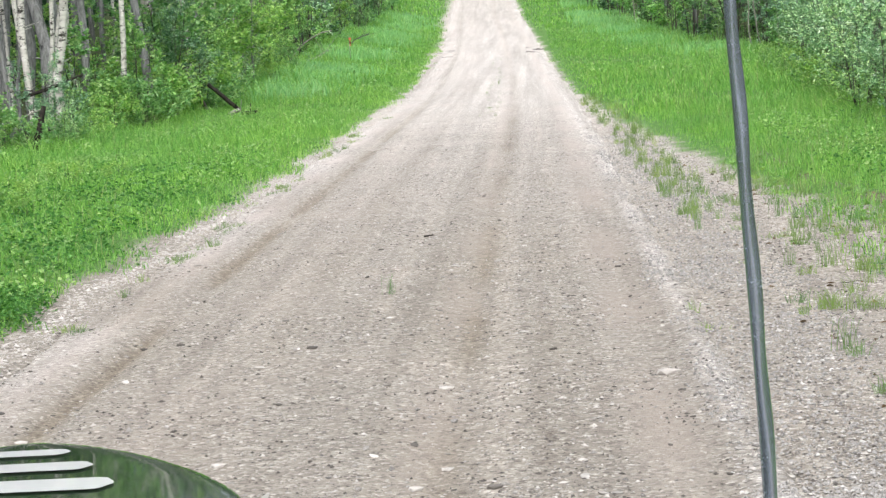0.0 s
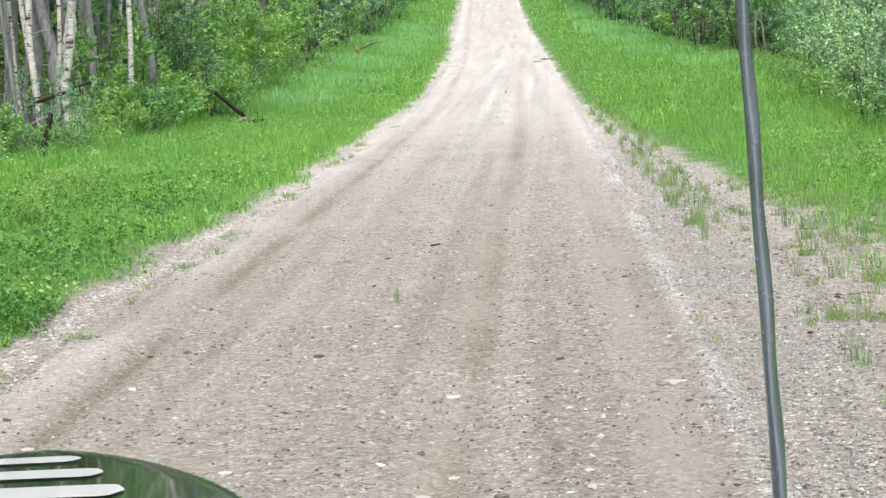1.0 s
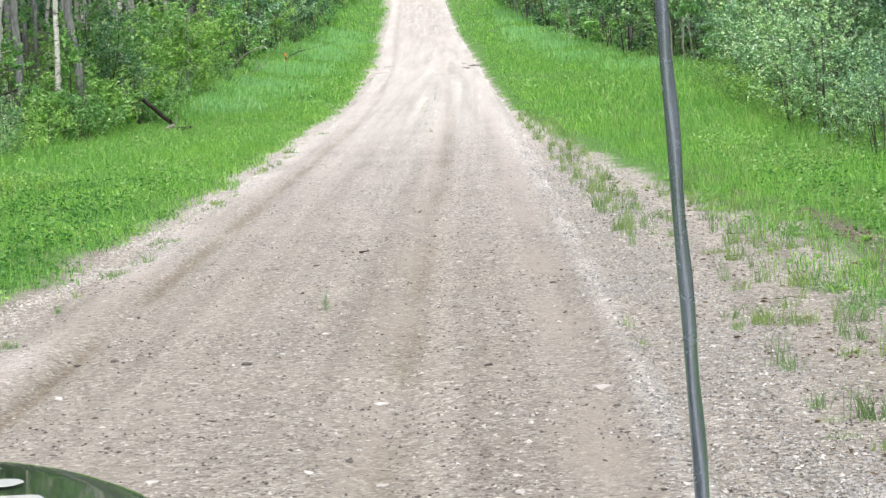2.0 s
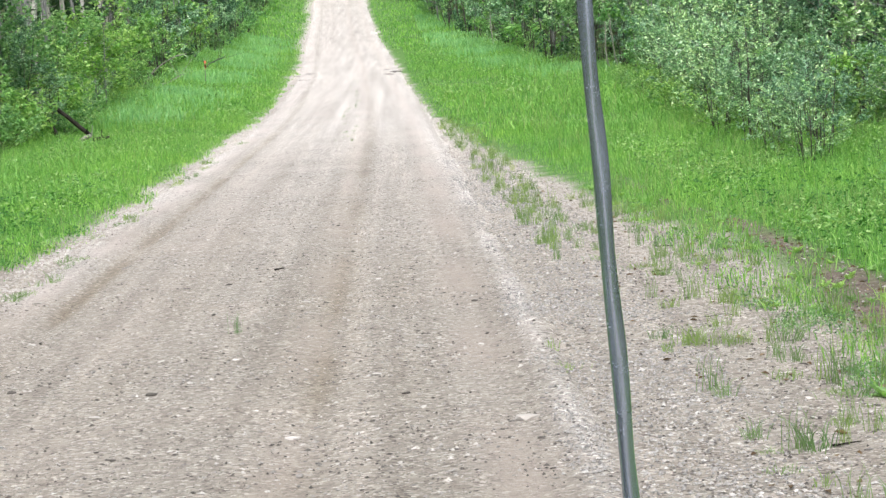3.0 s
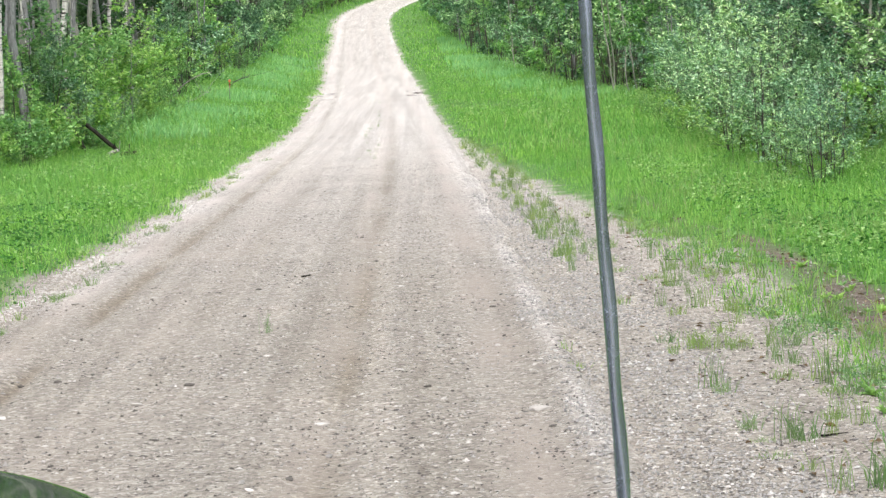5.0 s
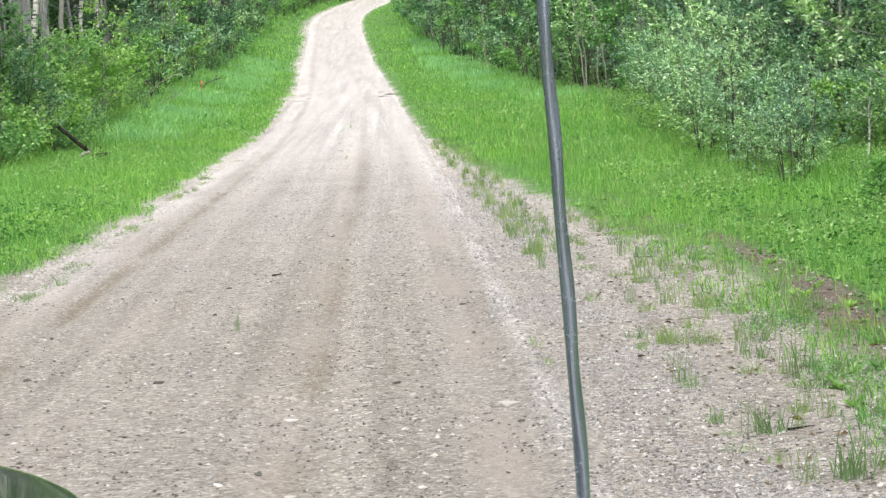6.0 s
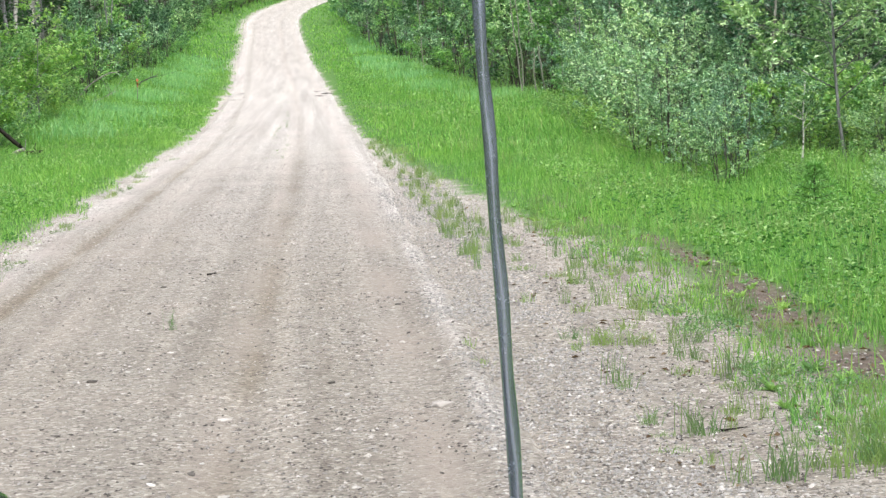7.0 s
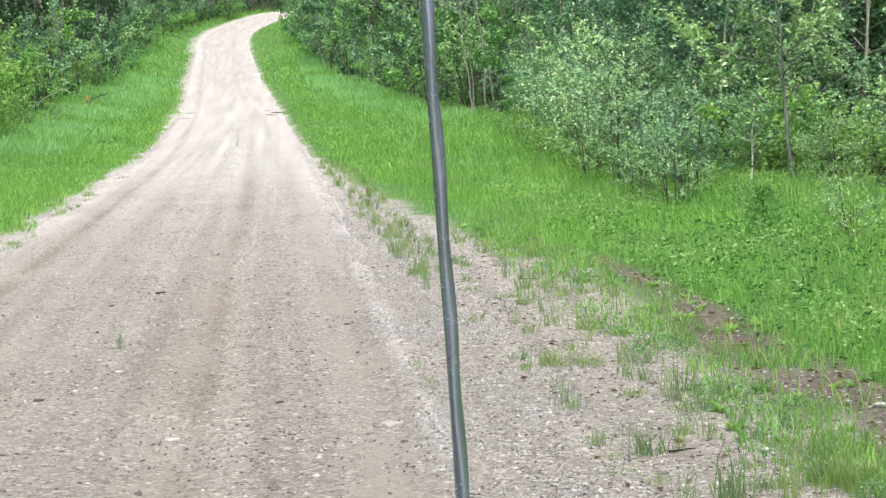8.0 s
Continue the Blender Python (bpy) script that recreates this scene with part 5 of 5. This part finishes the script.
# ---- the parked vehicle's bonnet, wings and aerial ----
truck = tagged(new("vehicle_front"), "dark glossy bonnet with white stripes of a parked vehicle", "vehicle")
truck.location = (-1.0, 3.48, -0.28)
truck.scale = (1.15, 1.15, 1.15)
WHEEL_Z = 0.625


def bonnet_height(s, y):
    """A domed bonnet that rolls down to the wings at its sides and to the nose in front."""
    s = np.abs(s)
    front = sum(np.interp(s + d, (0, 0.10, 0.21, 0.335, 0.418, 0.50, 0.60), (0.75, 0.70, 0.60, 0.43, 0.26, 0.0, -0.45)) for d in (-0.03, 0.0, 0.03)) / 3
    return 1.266 - 0.03 * s ** 2 - 0.26 * smoothstep(0.0, 0.42, y - front) - 0.22 * smoothstep(0.85, 1.15, y)


def shaped(name, xs, ys, height, material, thickness=0.015):
    me = grid_mesh(name, xs, ys, height, material, {})
    bm = bmesh.new()
    bm.from_mesh(me)
    bmesh.ops.solidify(bm, geom=bm.faces[:], thickness=thickness)
    return bm_mesh(name, bm, material)


bonnet = part("bonnet", shaped("bonnet", np.linspace(-0.60, 0.60, 81), np.linspace(-0.95, 1.12, 100), bonnet_height, CAR_PAINT), truck, "dark green glossy bonnet")
for end, near, far in ((0.085, 0.625, 0.675), (0.145, 0.500, 0.565), (0.205, 0.350, 0.435)):
    def band(s, y):
        return bonnet_height(s, y) + 0.003
    me = grid_mesh("stripe", np.linspace(-end - 0.2, end, 40), np.linspace(near, far, 9), band, WHITE_PAINT, {})
    for v in me.vertices:
        tip = (v.co.x - end + 0.03) / 0.03
        if tip > 0:
            mid = (near + far) / 2
            v.co.y = mid + (v.co.y - mid) * math.sqrt(max(0.02, 1 - tip * tip))
    part("stripe", me, bonnet, "white painted stripe")


def wing_height(s, y):
    edge = np.clip((np.abs(s) - 0.95) / 0.17, 0, 1)
    return 1.02 - 0.03 * (np.abs(s) - 0.6) - 0.16 * edge ** 2.5 - 0.35 * smoothstep(0.55, 1.2, y) ** 1.5


for side in (-1, 1):
    xs = np.linspace(0.61, 1.12, 20)
    wing = part("wing", shaped("wing", xs if side > 0 else -xs[::-1], np.linspace(-0.95, 1.08, 40), wing_height, CAR_PAINT), truck)
    bm = bmesh.new()
    bmesh.ops.create_cube(bm, size=1.0, matrix=Matrix.Translation((side * 1.09, 0.05, 0.68)) @ Matrix.Diagonal((0.04, 1.95, 0.34, 1)))
    bmesh.ops.bevel(bm, geom=bm.edges[:], offset=0.015, segments=2, affect="EDGES")
    part("side_panel", bm_mesh("side_panel", bm, CAR_PAINT), truck)
    bm = bmesh.new()
    bmesh.ops.create_cone(bm, cap_ends=True, segments=40, radius1=0.38, radius2=0.38, depth=0.25, matrix=Matrix.Translation((side * 0.95, 0.25, WHEEL_Z)) @ Matrix.Rotation(math.pi / 2, 4, "Y"))
    bmesh.ops.bevel(bm, geom=[e for e in bm.edges if len(e.link_faces) == 2 and e.calc_face_angle() > 1], offset=0.04, segments=3, affect="EDGES")
    wheel = part("wheel", bm_mesh("wheel", bm, BLACK_RUBBER), truck, "black tyre")
    bm = bmesh.new()
    bmesh.ops.create_cone(bm, cap_ends=True, segments=32, radius1=0.22, radius2=0.19, depth=0.27, matrix=Matrix.Translation((side * 0.955, 0.25, WHEEL_Z)) @ Matrix.Rotation(math.pi / 2, 4, "Y"))
    part("rim", bm_mesh("rim", bm, MAST_METAL), wheel, "grey metal rim")
bm = bmesh.new()
bmesh.ops.create_cube(bm, size=1.0, matrix=Matrix.Translation((0, 1.1, 0.62)) @ Matrix.Diagonal((2.1, 0.12, 0.36, 1)))
bmesh.ops.bevel(bm, geom=bm.edges[:], offset=0.04, segments=3, affect="EDGES")
part("nose_panel", bm_mesh("nose_panel", bm, CAR_PAINT), truck)

# the aerial: a tapered, faintly twisted mast on the right wing
AERIAL_FOOT, AERIAL_TOP = Vector((0.413, 4.4, 0.80)), Vector((0.364, 4.4, 2.25))
aerial = part("aerial", None, truck, "slim grey metal aerial")
aerial.matrix_parent_inverse = (Matrix.Translation(truck.location) @ Matrix.Scale(1.15, 4)).inverted()
aerial.location = AERIAL_FOOT
rise = np.array(AERIAL_TOP - AERIAL_FOOT)
steps_up = np.linspace(0, 1, 160)[:, None]
bend = 0.0012 * np.sin(steps_up * 5.5) * [1, 0, 0] + 0.0011 * np.concatenate([np.cos(steps_up * 29), np.sin(steps_up * 29), steps_up * 0], 1)
centre = steps_up * rise + bend
round_it = np.arange(20) * 2 * np.pi / 20
twist = 29 * steps_up
reach = (0.0146 - 0.0022 * steps_up) * (1 + 0.07 * np.cos(2 * round_it - twist) + 0.03 * np.cos(3 * round_it + 0.7 * twist))
rings = centre[:, None, :] + np.stack([reach * np.cos(round_it), reach * np.sin(round_it), reach * 0], 2)
here = np.arange(159)[:, None] * 20 + np.arange(20)
after = np.arange(159)[:, None] * 20 + (np.arange(20) + 1) % 20
skin = np.stack([here, after, after + 20, here + 20], 2).reshape(-1, 4)
corners = np.concatenate([skin.ravel(), np.arange(19, -1, -1), 159 * 20 + np.arange(20)])
part("mast", mesh_of("mast", rings.reshape(-1, 3), corners, [4] * len(skin) + [20, 20], MAST_METAL, True), aerial)
bm = bmesh.new()
bmesh.ops.create_cone(bm, cap_ends=True, segments=16, radius1=0.03, radius2=0.012, depth=0.06, matrix=Matrix.Translation((0, 0, 0.01)))
part("foot", bm_mesh("foot", bm, BLACK_RUBBER), aerial, "black rubber foot")


# ---- single stones on the road, each one of its own ----
def stone_mesh(seed, material):
    rng = np.random.RandomState(seed)
    bm = bmesh.new()
    bmesh.ops.create_icosphere(bm, subdivisions=1, radius=0.5)
    for v in bm.verts:
        v.co *= rng.uniform(0.75, 1.15)
        v.co = Vector((v.co.x * 1.25, v.co.y * 0.85, v.co.z * 0.45))
    return bm_mesh("stone", bm, material, False)


STONES = {"mid": [stone_mesh(601 + i, STONE) for i in range(4)], "pale": [stone_mesh(611 + i, PALE_STONE) for i in range(4)], "dark": [stone_mesh(621 + i, DARK_STONE) for i in range(3)]}


def put_stone(kind, k, x, y, size, turn, tilt=0.1, stretch=1.0):
    ob = part("stone", STONES[kind][k % len(STONES[kind])], road)
    ob.matrix_basis = Matrix.Translation((x, y, float(surface(x, y)) + size * 0.10)) @ Euler((tilt, tilt, turn)).to_matrix().to_4x4() @ Matrix.Diagonal((size * stretch, size, size, 1))


for kind, x, y, size, stretch in (("pale", 0.63, 11.67, 0.10, 1.2), ("dark", 0.56, 16.55, 0.045, 1), ("dark", -1.37, 18.47, 0.05, 1), ("dark", -1.41, 13.04, 0.06, 1), ("dark", -2.29, 13.55, 0.055, 1),
                                  ("pale", -1.49, 9.65, 0.06, 1), ("dark", -0.25, 8.98, 0.06, 1), ("pale", -0.58, 9.06, 0.06, 1), ("pale", -1.65, 12.43, 0.05, 1.2), ("pale", -0.55, 11.56, 0.06, 1.3), ("pale", -0.69, 17.07, 0.05, 1.3), ("pale", -0.14, 13.35, 0.05, 1.2),
                                  ("dark", 0.52, 11.2, 0.03, 1), ("dark", 0.66, 11.1, 0.035, 1), ("pale", 3.24, 11.31, 0.09, 1.1), ("pale", 2.73, 10.72, 0.06, 1), ("pale", 2.88, 11.71, 0.05, 1), ("mid", -2.04, 11.74, 0.05, 1)):
    put_stone(kind, int(size * 1000), x, y, size, 0.2, 0.05, stretch)
rng3 = np.random.RandomState(23)
for i in range(280):
    y = 8.7 + 15 * rng3.uniform() ** 1.5
    x = rng3.uniform(-3.0, 2.6)
    kind = ("mid", "pale", "mid", "dark", "pale", "mid")[i % 6]
    put_stone(kind, i, x, y, 0.022 + 0.028 * rng3.uniform() ** 2, rng3.uniform(0, 6.28), rng3.uniform(-0.2, 0.2), rng3.uniform(0.9, 1.4))
